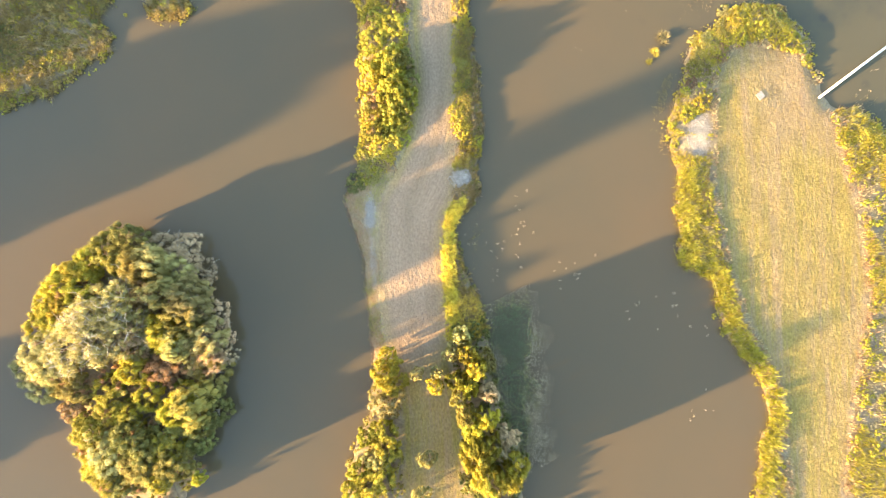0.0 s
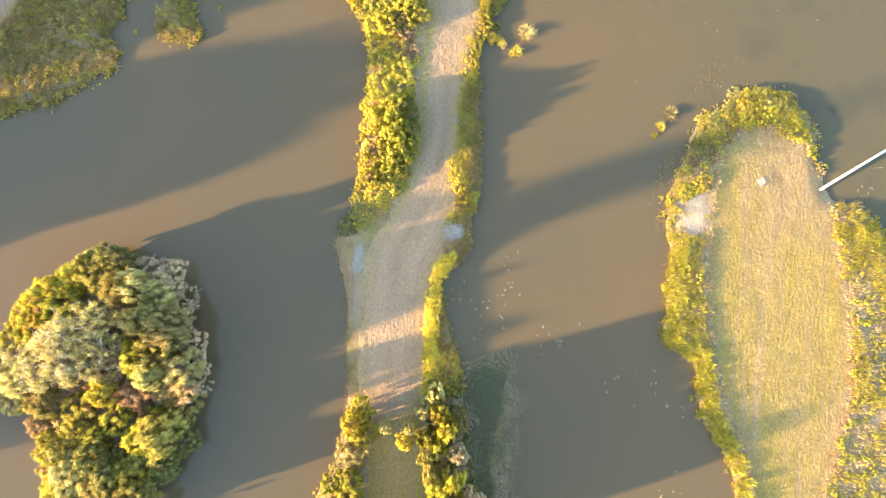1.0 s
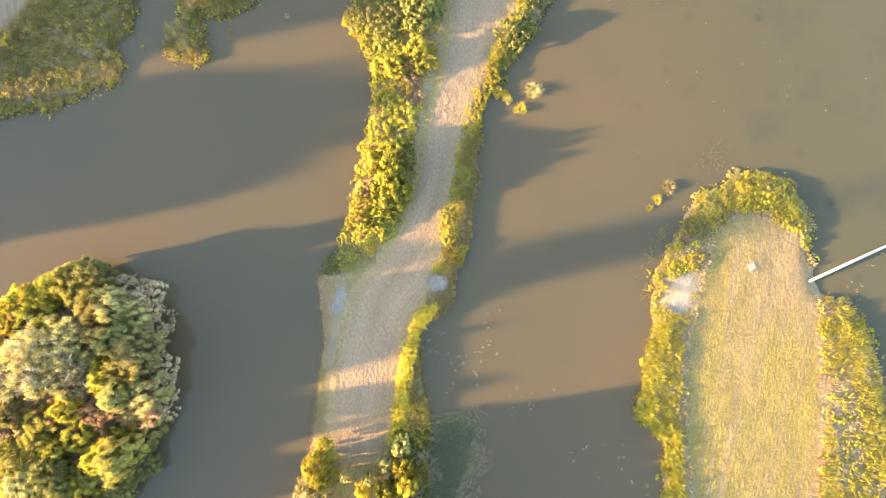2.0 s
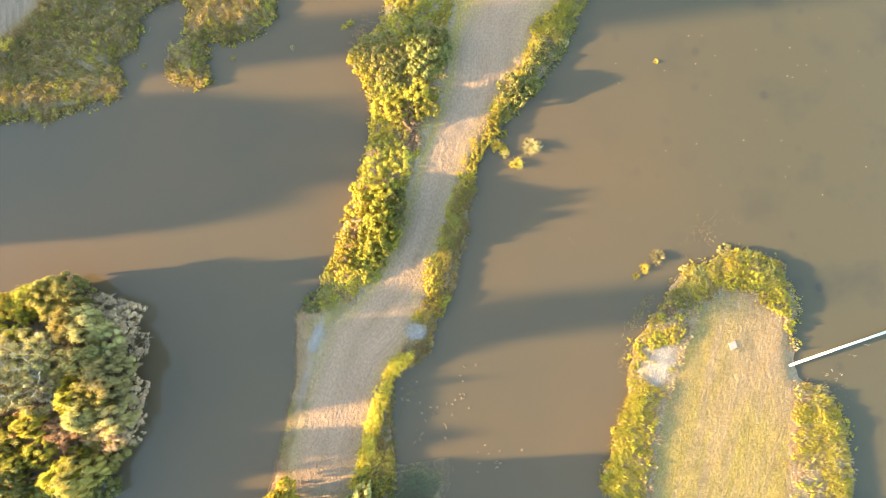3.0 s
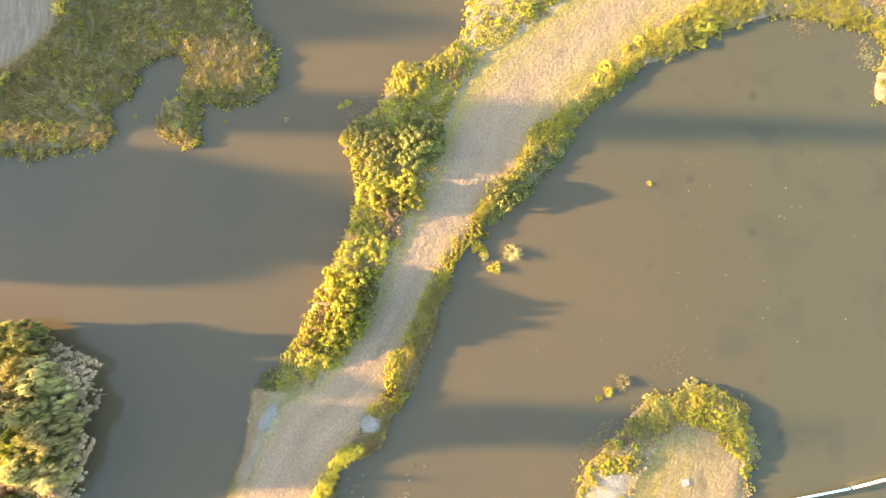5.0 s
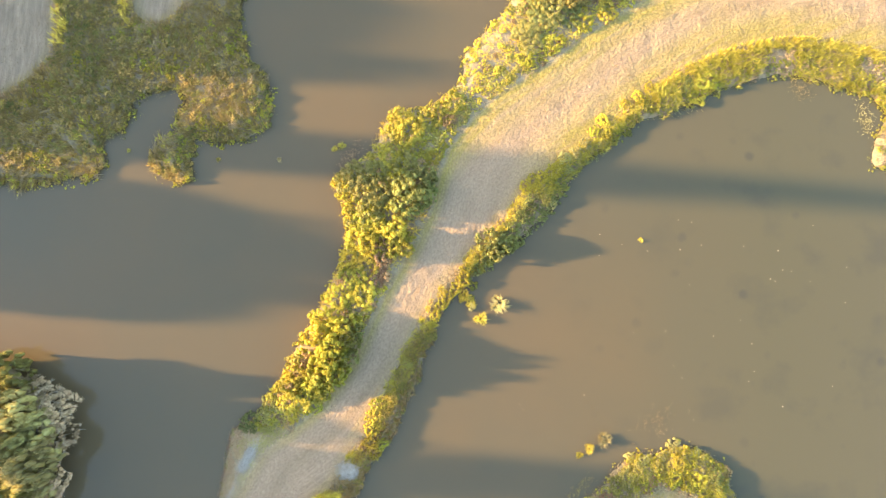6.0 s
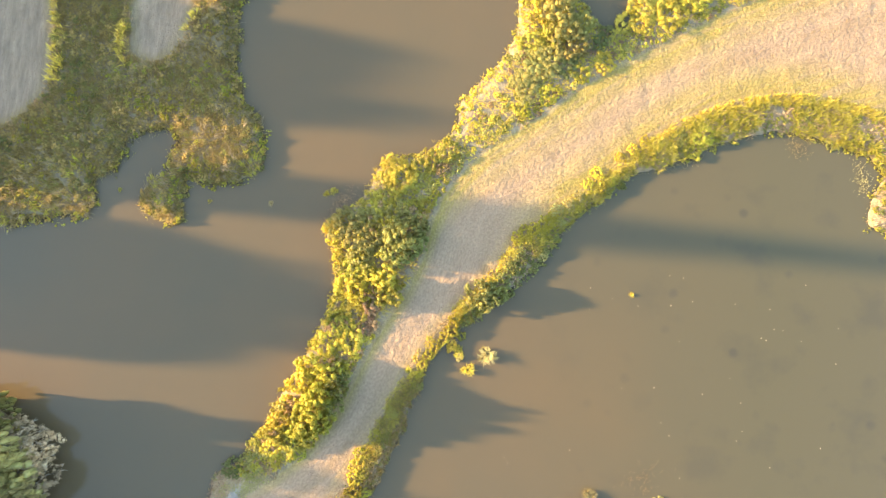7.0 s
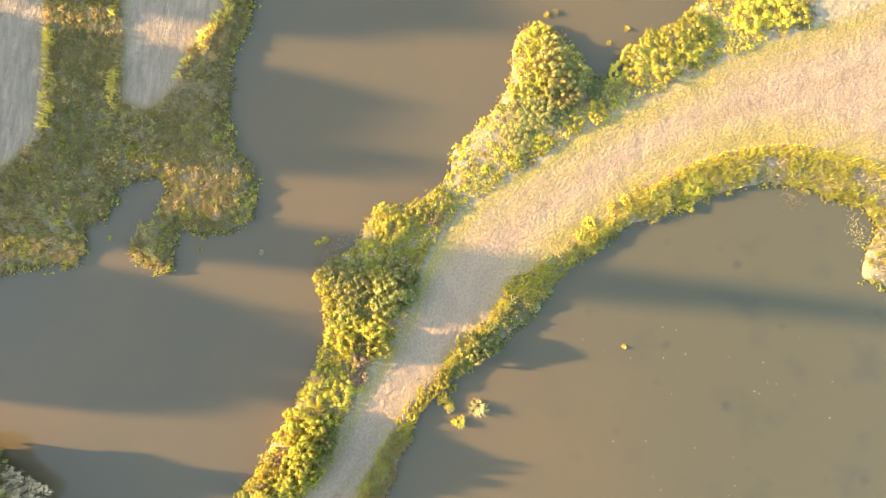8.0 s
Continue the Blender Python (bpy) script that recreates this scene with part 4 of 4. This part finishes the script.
verge_field("thicket", "dike", D, (28, 62, 38, 56), 7000, THICKET, 0.5, LEAF["lime"], "yellow-green thicket at the waterline of the bend", "thicket", side="east", low=-0.4, off=0.7, gap=0.8, tall=0.5, patch=(94, 0.05))
verge_field("thicket", "dike", D, (4, 9, 4, 9), 1500, THICKET, 0.45, LEAF["rust"], "rust-brown thicket on the dike's corner", "thicket", side="east", low=0.0, off=0.15, gap=0.55, tall=0.7)
verge_field("weeds", "dike", D, (-3, 62, -5, 56), 26000, WEED, 0.75, LEAF["straw"], "dry straw weeds along the dike's east rim", "weeds", side="east", off=-0.05)
verge_field("reeds", "dike", D, (11, 19, 23.6, 30), 4000, REED, 0.36, LEAF["lime"], "yellow-green reeds along the dike track", "reeds", side="east", off=0.0, reach=0.95, patch=(98, 0.1))
verge_field("thicket", "dike", D, (16, 27, 28, 38), 3000, THICKET, 0.55, LEAF["green"], "dark green thicket over the dike's east waterline", "thicket", side="east", low=-0.4, off=0.9, gap=0.6, tall=0.7)
verge_field("reeds", "dike", D, (9, 36, 13, 46), 9000, REED, 0.36, LEAF["straw"], "dry straw-coloured reeds along the dike track", "reeds", side="east", off=0.0, reach=0.9, tall=0.7, patch=(97, -0.15))
# east bank
verge_field("reeds", "east", E, (10, 48, -42, 15), 30000, REED, 0.38, LEAF["reed"], "bright yellow reeds round the mown field", "reeds", off=0.7, low=0.0, patch=(95, -0.15))
verge_field("reeds", "east", E, (10, 30, -42, 0), 6000, REED, 0.65, LEAF["lime"], "yellow-green reeds at the shore of the field", "reeds", high=1.5)
for sp, seed, cut in (("gold", 75, -0.1), ("olive", 76, 0.1), ("lime", 78, 0.1)):
    verge_field("thicket", "east", E, (10, 48, -42, 15), 9000, THICKET, 0.5, LEAF[sp], f"{WORDS[sp]} thicket round the mown field", "thicket", low=0.2, off=0.5, gap=0.95, tall=0.8, patch=(seed, cut))
verge_field("weeds", "east", E, (10, 48, -42, 15), 9000, WEED, 0.9, LEAF["rust"], "brown weeds at the rim of the mown field", "weeds", off=0.1, reach=1.4)
verge_field("weeds", "east", E, (10, 48, -42, 15), 18000, WEED, 0.8, LEAF["straw"], "dry straw weeds on the field's banks", "weeds")
# marsh
for sp, seed, cut, box in (("olive", 82, -0.05, (-42, 0, 34, 72)), ("green", 83, 0.3, (-42, 0, 34, 72)), ("lime", 84, 0.3, (-42, 0, 34, 72)), ("gold", 85, 0.32, (-42, 0, 34, 50)), ("sedge", 87, -0.3, (-42, 0, 34, 72))):
    verge_field("thicket", "marsh", M, box, 9000, THICKET, 0.5, LEAF[sp], f"{WORDS[sp]} marsh thicket", "thicket", low=-0.15, off=0.4, gap=0.8, tall=0.8, patch=(seed, cut))
for sp, n, seed, cut, words in (("sedge", 7000, 131, -0.4, "olive-brown lodged sedge"), ("olive", 3000, 132, 0.0, "olive-green lodged reeds"), ("straw", 3000, 133, 0.0, "dry straw-coloured lodged reeds")):
    verge_field("reeds", "marsh", M, (-42, 0, 34, 72), n, LODGED, 0.42, LEAF[sp], f"{words} in the marsh", "reeds", patch=(seed, cut), lodged=True)
verge_field("reeds", "marsh", M, (-42, 0, 34, 50), 1500, LODGED, 0.42, LEAF["gold"], "yellowing reeds at the edge of the marsh", "reeds", high=2.4, patch=(86, 0.2), lodged=True)
verge_field("grass", "marsh", M, (-42, 0, 34, 72), 12000, WEED, 0.9, LEAF["sedge"], "olive-brown grass in the marsh", "grass")
verge_field("reeds", "marsh", M, (-32, -4, 42, 70), 5000, REED, 0.6, LEAF["reed"], "yellow reeds at the rim of the clearings", "reeds", off=0.0, reach=1.2, patch=(89, 0.05))
verge_field("weeds", "marsh", M, (-42, 0, 40, 72), 5000, WEED, 1.0, LEAF["rust"], "brown weeds at the rim of the clearings", "weeds", off=-0.1, reach=1.0)
# ragged clumps standing out into the water
for key, fields, box, sp, seed, side, text in (
        ("dike", D, (-5, 52, 13, 72), "lime", 99, "west", "dike's west waterline"), ("dike", D, (-5, 52, 13, 72), "olive", 101, "west", "dike's west waterline"), ("dike", D, (-5, 52, 13, 72), "gold", 102, "west", "dike's west waterline"),
        ("marsh", M, (-42, 0, 34, 72), "olive", 103, "", "marsh's waterline"), ("marsh", M, (-42, 0, 34, 72), "gold", 104, "", "marsh's waterline"),
        ("east", E, (10, 48, -42, 15), "gold", 105, "", "field's waterline")):
    verge_field("thicket", key, fields, box, 12000, THICKET, 0.42, LEAF[sp], f"ragged {WORDS[sp]} clumps at the {text}", "thicket", low=-0.75, high=0.35, off=0.3, side=side, gap=0.75, tall=0.8, patch=(seed, 0.0))
# island floor
verge_field("thicket", "island", [], (-44, -18, -11, 22), 2500, THICKET, 0.8, LEAF["olive"], "olive undergrowth on the wooded island", "thicket", low=0.0, gap=1.2, tall=2.0)
verge_field("thicket", "island", [], (-44, -18, -11, 22), 1200, THICKET, 0.7, LEAF["rust"], "brown undergrowth on the wooded island", "thicket", low=0.3, gap=1.6, tall=2.4)


def stubble(key, fields, box, count, material, label, rim=99.0):
    p = scatter(rng, box, count)
    s, m = verge(p, key, fields)
    p = p[(m > -0.2) & (s > 0) & ((m < rim) | (p[:, 1] > 40) | (p[:, 1] < -6))]
    return field_of("stubble", STUB, p[:, 0], p[:, 1], height_on(p[:, 0], p[:, 1], key), np.full(len(p), 0.75), material, rng, label, "stubble")


stubble("dike", D, (-15, 62, -24, 74), 36000, LEAF["hay"], "short mown straw stubble on the dike track")
stubble("dike", D, (-15, 62, -24, 74), 15000, LEAF["cropped"], "short green grass on the dike track", 0.7)
stubble("marsh", M, (-36, -5, 42, 72), 11000, LEAF["hay"], "short dry stubble in the marsh clearings")
stubble("east", E, (14, 46, -40, 10), 13000, LEAF["hay"], "short mown straw stubble on the field")
stubble("east", E, (14, 46, -40, 10), 22000, LEAF["cropped"], "short yellow-green grass on the field")

# ---- water plants ----
LILY = spline([(3.0, -4.6), (5.0, -3.9), (6.6, -5.6), (6.0, -8.8), (3.8, -11.2), (2.8, -15.5), (0.2, -18.8), (-2.4, -19.7), (-0.6, -13), (1.3, -8)], True)
p = scatter(rng, (-3, 8, -20, -3.5), 30000)
d = depth_in(p[:, 0], p[:, 1], LILY) + 1.5 * ripple(p[:, 0], p[:, 1], 1.8, 51) - 0.1
kept = d > rng.uniform(-1.6, 1.3, len(p))
p, d = p[kept], d[kept]
up = np.tile((0, 0, 1.0), (len(p), 1)) + rng.normal(0, 0.5, (len(p), 3))
pads = leaves(np.stack([p[:, 0], p[:, 1], 0.03 + rng.uniform(0, 0.16, len(p))], 1), up, 0.10, rng, 0.7)
tone = d + 0.7 * ripple(p[:, 0], p[:, 1], 2.0, 53) + rng.normal(0, 0.45, len(p)) + 0.12 * (p[:, 1] + 9)
for low, high, sp, label in ((0.55, 99, "weed", "floating green water plants beside the dike"), (0.2, 0.55, "olive", "floating olive water plants beside the dike"), (-99, 0.2, "silver", "greyish dead water plants at the rim of the patch")):
    lv = pads[0].reshape(-1, 4, 3)[(tone > low) & (tone <= high)].reshape(-1, 3)
    tagged(new("water_plants", mesh_np("water_plants", lv, np.arange(len(lv)).reshape(-1, 4), LEAF[sp])), label, "water plants", kind="stuff")


def tussock(seed, species, size, tall):
    g = np.random.default_rng(seed)
    v, f = joined([(blades(g, 46, 0.26, 0.8, 0.65, 0.034)[0] * k + (dx, dy, 0), blades(g, 46, 0.26, 0.8, 0.65, 0.034)[1]) for dx, dy, k in ((0, 0, 1.0), (0.42, 0.15, 0.7), (-0.3, 0.35, 0.6), (0.1, -0.42, 0.55))])
    return mesh_np("tussock", v * (size, size, tall), f, LEAF[species])


CLUMPS = [tussock(500 + k, sp, 1.0, 0.9) for k, sp in enumerate(("reed", "turf", "gold"))]
for x, y, r in ((31.2, 12.7, 0.95), (29.7, 11.8, 0.65), (28.7, 11.2, 0.45), (20.4, 25.7, 1.15), (18.6, 24.0, 0.85), (16.9, 26.3, 0.7), (17.6, 25.4, 0.6), (4.1, 40.8, 0.5), (3.4, 40.4, 0.4), (-2.0, 39.1, 0.35), (34.4, 32.5, 0.35),
                (24.6, 65.6, 0.45), (25.6, 65.9, 0.5), (31.2, 63.2, 0.35), (33.0, 64.8, 0.4), (-17.0, 39.4, 0.3), (-8.1, 38.9, 0.3)):
    ob = tagged(new("tussock", CLUMPS[int(rng.integers(3))]), "yellow-green reed tussock standing in the pond", "reed tussock", "tussocks in the water")
    ob.matrix_world = pose(x, y, -0.05, 0, 0, rng.uniform(0, 360)) @ Matrix.Diagonal((1.15 * r, 1.15 * r, r, 1))
SPRIG = [mesh_np("sprig", *blades(np.random.default_rng(520 + k), 9, 0.11, 0.15, 0.9, 0.034), LEAF["silver"]) for k in range(3)]
for cx, cy, n, spread in ((9.6, 1.2, 9, 0.9), (7.0, 0.2, 10, 1.2), (5.2, -1.2, 5, 0.7), (11.6, -3.6, 9, 1.0), (15.6, -10.4, 4, 0.5), (19.2, -12.2, 7, 1.1), (10.9, 5.1, 3, 0.6), (21.4, -15.6, 4, 0.5), (17.2, -22.0, 6, 1.2), (14.8, -3.8, 1, 0.1), (5.0, 4.0, 5, 0.8),
                          (46.5, -1.2, 5, 0.8), (49.0, 0.2, 4, 0.9)):
    for _ in range(n):
        ob = tagged(new("sprig", SPRIG[int(rng.integers(3))]), "small bleached pale plant sprig poking from the pond", "water plant", "sprigs in the water")
        k = rng.uniform(0.45, 0.95)
        ob.matrix_world = pose(cx + rng.normal(0, spread), cy + rng.normal(0, spread), -0.04, 0, 0, rng.uniform(0, 360)) @ Matrix.Diagonal((k, k, k, 1))



def emergent(cx, cy, rx, ry, turn, count, species, label):
    """Low stalks and leaves standing loosely in shallow water."""
    u, v = rng.normal(0, 0.6 * rx, count), rng.normal(0, 0.6 * ry, count)
    c, s = math.cos(radians(turn)), math.sin(radians(turn))
    x, y = cx + u * c - v * s, cy + u * s + v * c
    return field_of("water_plants", [blades(np.random.default_rng(560 + k), 6, 0.08, 0.2, 0.8, 0.022) for k in range(3)], x, y, np.full(count, -0.03), np.full(count, 0.6), LEAF[species], rng, label, "water plants")


emergent(39.3, 46.3, 1.9, 0.55, 25, 150, "turf", "olive stalks standing in the shallows of the bend")
emergent(50.8, 48.6, 1.2, 0.9, -40, 110, "turf", "olive stalks standing in the shallows of the bend")
emergent(57.4, 45.6, 0.8, 2.0, 10, 130, "turf", "olive stalks standing in the shallows of the bend")
emergent(28.6, 7.6, 2.2, 0.5, 48, 120, "sedge", "dry stalks standing in the shallows by the field")
emergent(26.2, 3.2, 1.2, 0.4, 60, 40, "sedge", "dry stalks standing in the shallows by the field")
emergent(5.2, 40.0, 1.5, 0.6, 40, 110, "rust", "dry brown stalks standing in the shallows by the dike")
emergent(36.5, 14.6, 2.2, 1.1, 10, 70, "rust", "dry brown stalks standing in the shallows by the field")
emergent(4.8, 2.8, 0.7, 2.2, -25, 45, "sedge", "dry stalks standing in the shallows by the dike")
emergent(34.0, 63.0, 4.5, 1.4, 40, 40, "sedge", "dry stalks standing in the shallows by the dike")
emergent(46.0, -3.0, 1.2, 1.6, 30, 60, "turf", "olive stalks standing in the shallows by the field")
# drifting flecks
p = np.stack([rng.uniform(22, 56, 34), rng.uniform(14, 36, 34), np.full(34, 0.012)], 1)
tagged(new("floating_leaves", mesh_np("floating_leaves", *leaves(p, np.tile((0.05, 0, 1.0), (34, 1)), 0.16, rng), LEAF["silver"])), "small pale leaves drifting on the pond", "leaves", kind="stuff")

# ---- pale rubble on the banks ----
def rubble(key, cx, cy, rx, ry, turn, count, size, label):
    """Loose angular stones, thinning outwards."""
    u, v = np.clip(rng.normal(0, 0.5, count), -1.2, 1.2) * rx, np.clip(rng.normal(0, 0.55, count), -1.2, 1.2) * ry
    c, s = math.cos(radians(turn)), math.sin(radians(turn))
    x, y = cx + u * c - v * s, cy + u * s + v * c
    z = height_on(x, y, key)
    bm = bmesh.new()
    bmesh.ops.create_icosphere(bm, subdivisions=1, radius=0.5)
    base = np.array([w.co[:] for w in bm.verts])
    tri = np.array([[w.index for w in f.verts] for f in bm.faces])
    bm.free()
    vs = []
    for k in range(count):
        e = Euler(rng.uniform(0, 6, 3)).to_matrix()
        b = base * rng.uniform(0.8, 1.15, (len(base), 1)) * rng.uniform((0.7, 0.6, 0.35), (1.3, 1.0, 0.7))
        vs.append(b @ np.array(e.to_3x3()).T * size * rng.uniform(0.5, 1.5) + (x[k], y[k], z[k] + 0.03))
    fs = (tri[None] + (np.arange(count) * len(base))[:, None, None]).reshape(-1, 3)
    tagged(new("rubble", mesh_np("rubble", np.concatenate(vs), fs, STONE)), label, "stones", kind="stuff")


rubble("dike", -3.5, 9.9, 1.7, 0.45, 62, 900, 0.085, "pale limestone rubble on the dike's west bank")
rubble("dike", -5.5, 5.0, 3.6, 0.28, 68, 650, 0.075, "scattered pale stones along the dike track")
rubble("dike", 6.4, 8.9, 1.05, 1.0, 30, 1500, 0.085, "pale limestone rubble at the dike's east bank")
rubble("east", 29.7, 2.3, 2.0, 1.0, 62, 2200, 0.075, "pale limestone rubble on the field's west bank")
rubble("east", 43.0, -2.6, 1.0, 0.5, -60, 90, 0.10, "pale stones at the field's east rim")
verge_field("weeds", "dike", D, (-34, 62, -25, 76), 40000, WEED, 0.55, LEAF["olive"], "low olive weeds along the dike's waterline", "weeds", low=-0.45, high=0.45)
verge_field("weeds", "dike", D, (-10, 0, -4, 14), 6000, WEED, 0.75, LEAF["rust"], "low dry weeds on the dike's bare west bank", "weeds", low=-0.5, high=1.5, side="west")
verge_field("weeds", "east", E, (10, 48, -42, 15), 12000, WEED, 0.55, LEAF["rust"], "low brown weeds along the field's waterline", "weeds", low=-0.4, high=0.4)
verge_field("weeds", "marsh", M, (-45, 0, 34, 72), 14000, WEED, 0.6, LEAF["olive"], "low olive weeds along the marsh's waterline", "weeds", low=-0.45, high=0.4)

# ---- pipe, pad ----
def pipe_piece(a, b, r):
    root = new("pipe")
    root.location = a
    d = Vector(b) - Vector(a)
    bm = bmesh.new()
    bmesh.ops.create_cone(bm, segments=20, radius1=r, radius2=r, depth=d.length, cap_ends=True)
    bmesh.ops.bevel(bm, geom=[e for e in bm.edges if len(e.link_faces) == 2 and any(len(f.verts) > 4 for f in e.link_faces)], offset=0.03, segments=2, affect="EDGES")
    bmesh.ops.transform(bm, matrix=d.to_track_quat("Z", "Y").to_matrix().to_4x4() @ Matrix.Translation((0, 0, d.length / 2)), verts=bm.verts)
    me = bpy.data.meshes.new("barrel")
    bm.to_mesh(me)
    bm.free()
    me.materials.append(PIPE)
    for f in me.polygons:
        f.use_smooth = len(f.vertices) == 4
    part("barrel", me, root)
    return root


tagged(pipe_piece((42.2, 0.22, 0.16), (53.1, 2.25, 0.46), 0.13), "long white plastic pipe from the bank over the water", "pipe", "pipes")
tagged(pipe_piece((53.3, 2.29, 0.46), (66, 5.2, 0.46), 0.13), "long white plastic pipe lying over the water", "pipe", "pipes")
bm = bmesh.new()
bmesh.ops.create_cube(bm, size=1, matrix=pose(0, 0, 0) @ Matrix.Diagonal((0.72, 0.72, 0.10, 1)))
bmesh.ops.bevel(bm, geom=bm.edges[:], offset=0.02, segments=2, affect="EDGES")
me = bpy.data.meshes.new("pad")
bm.to_mesh(me)
bm.free()
me.materials.append(BOARD)
pad = tagged(new("pad", me), "small square bleached board lying on the stubble", "board")
pad.matrix_world = pose(36.95, 3.05, 0.40, 2, 1, 12)
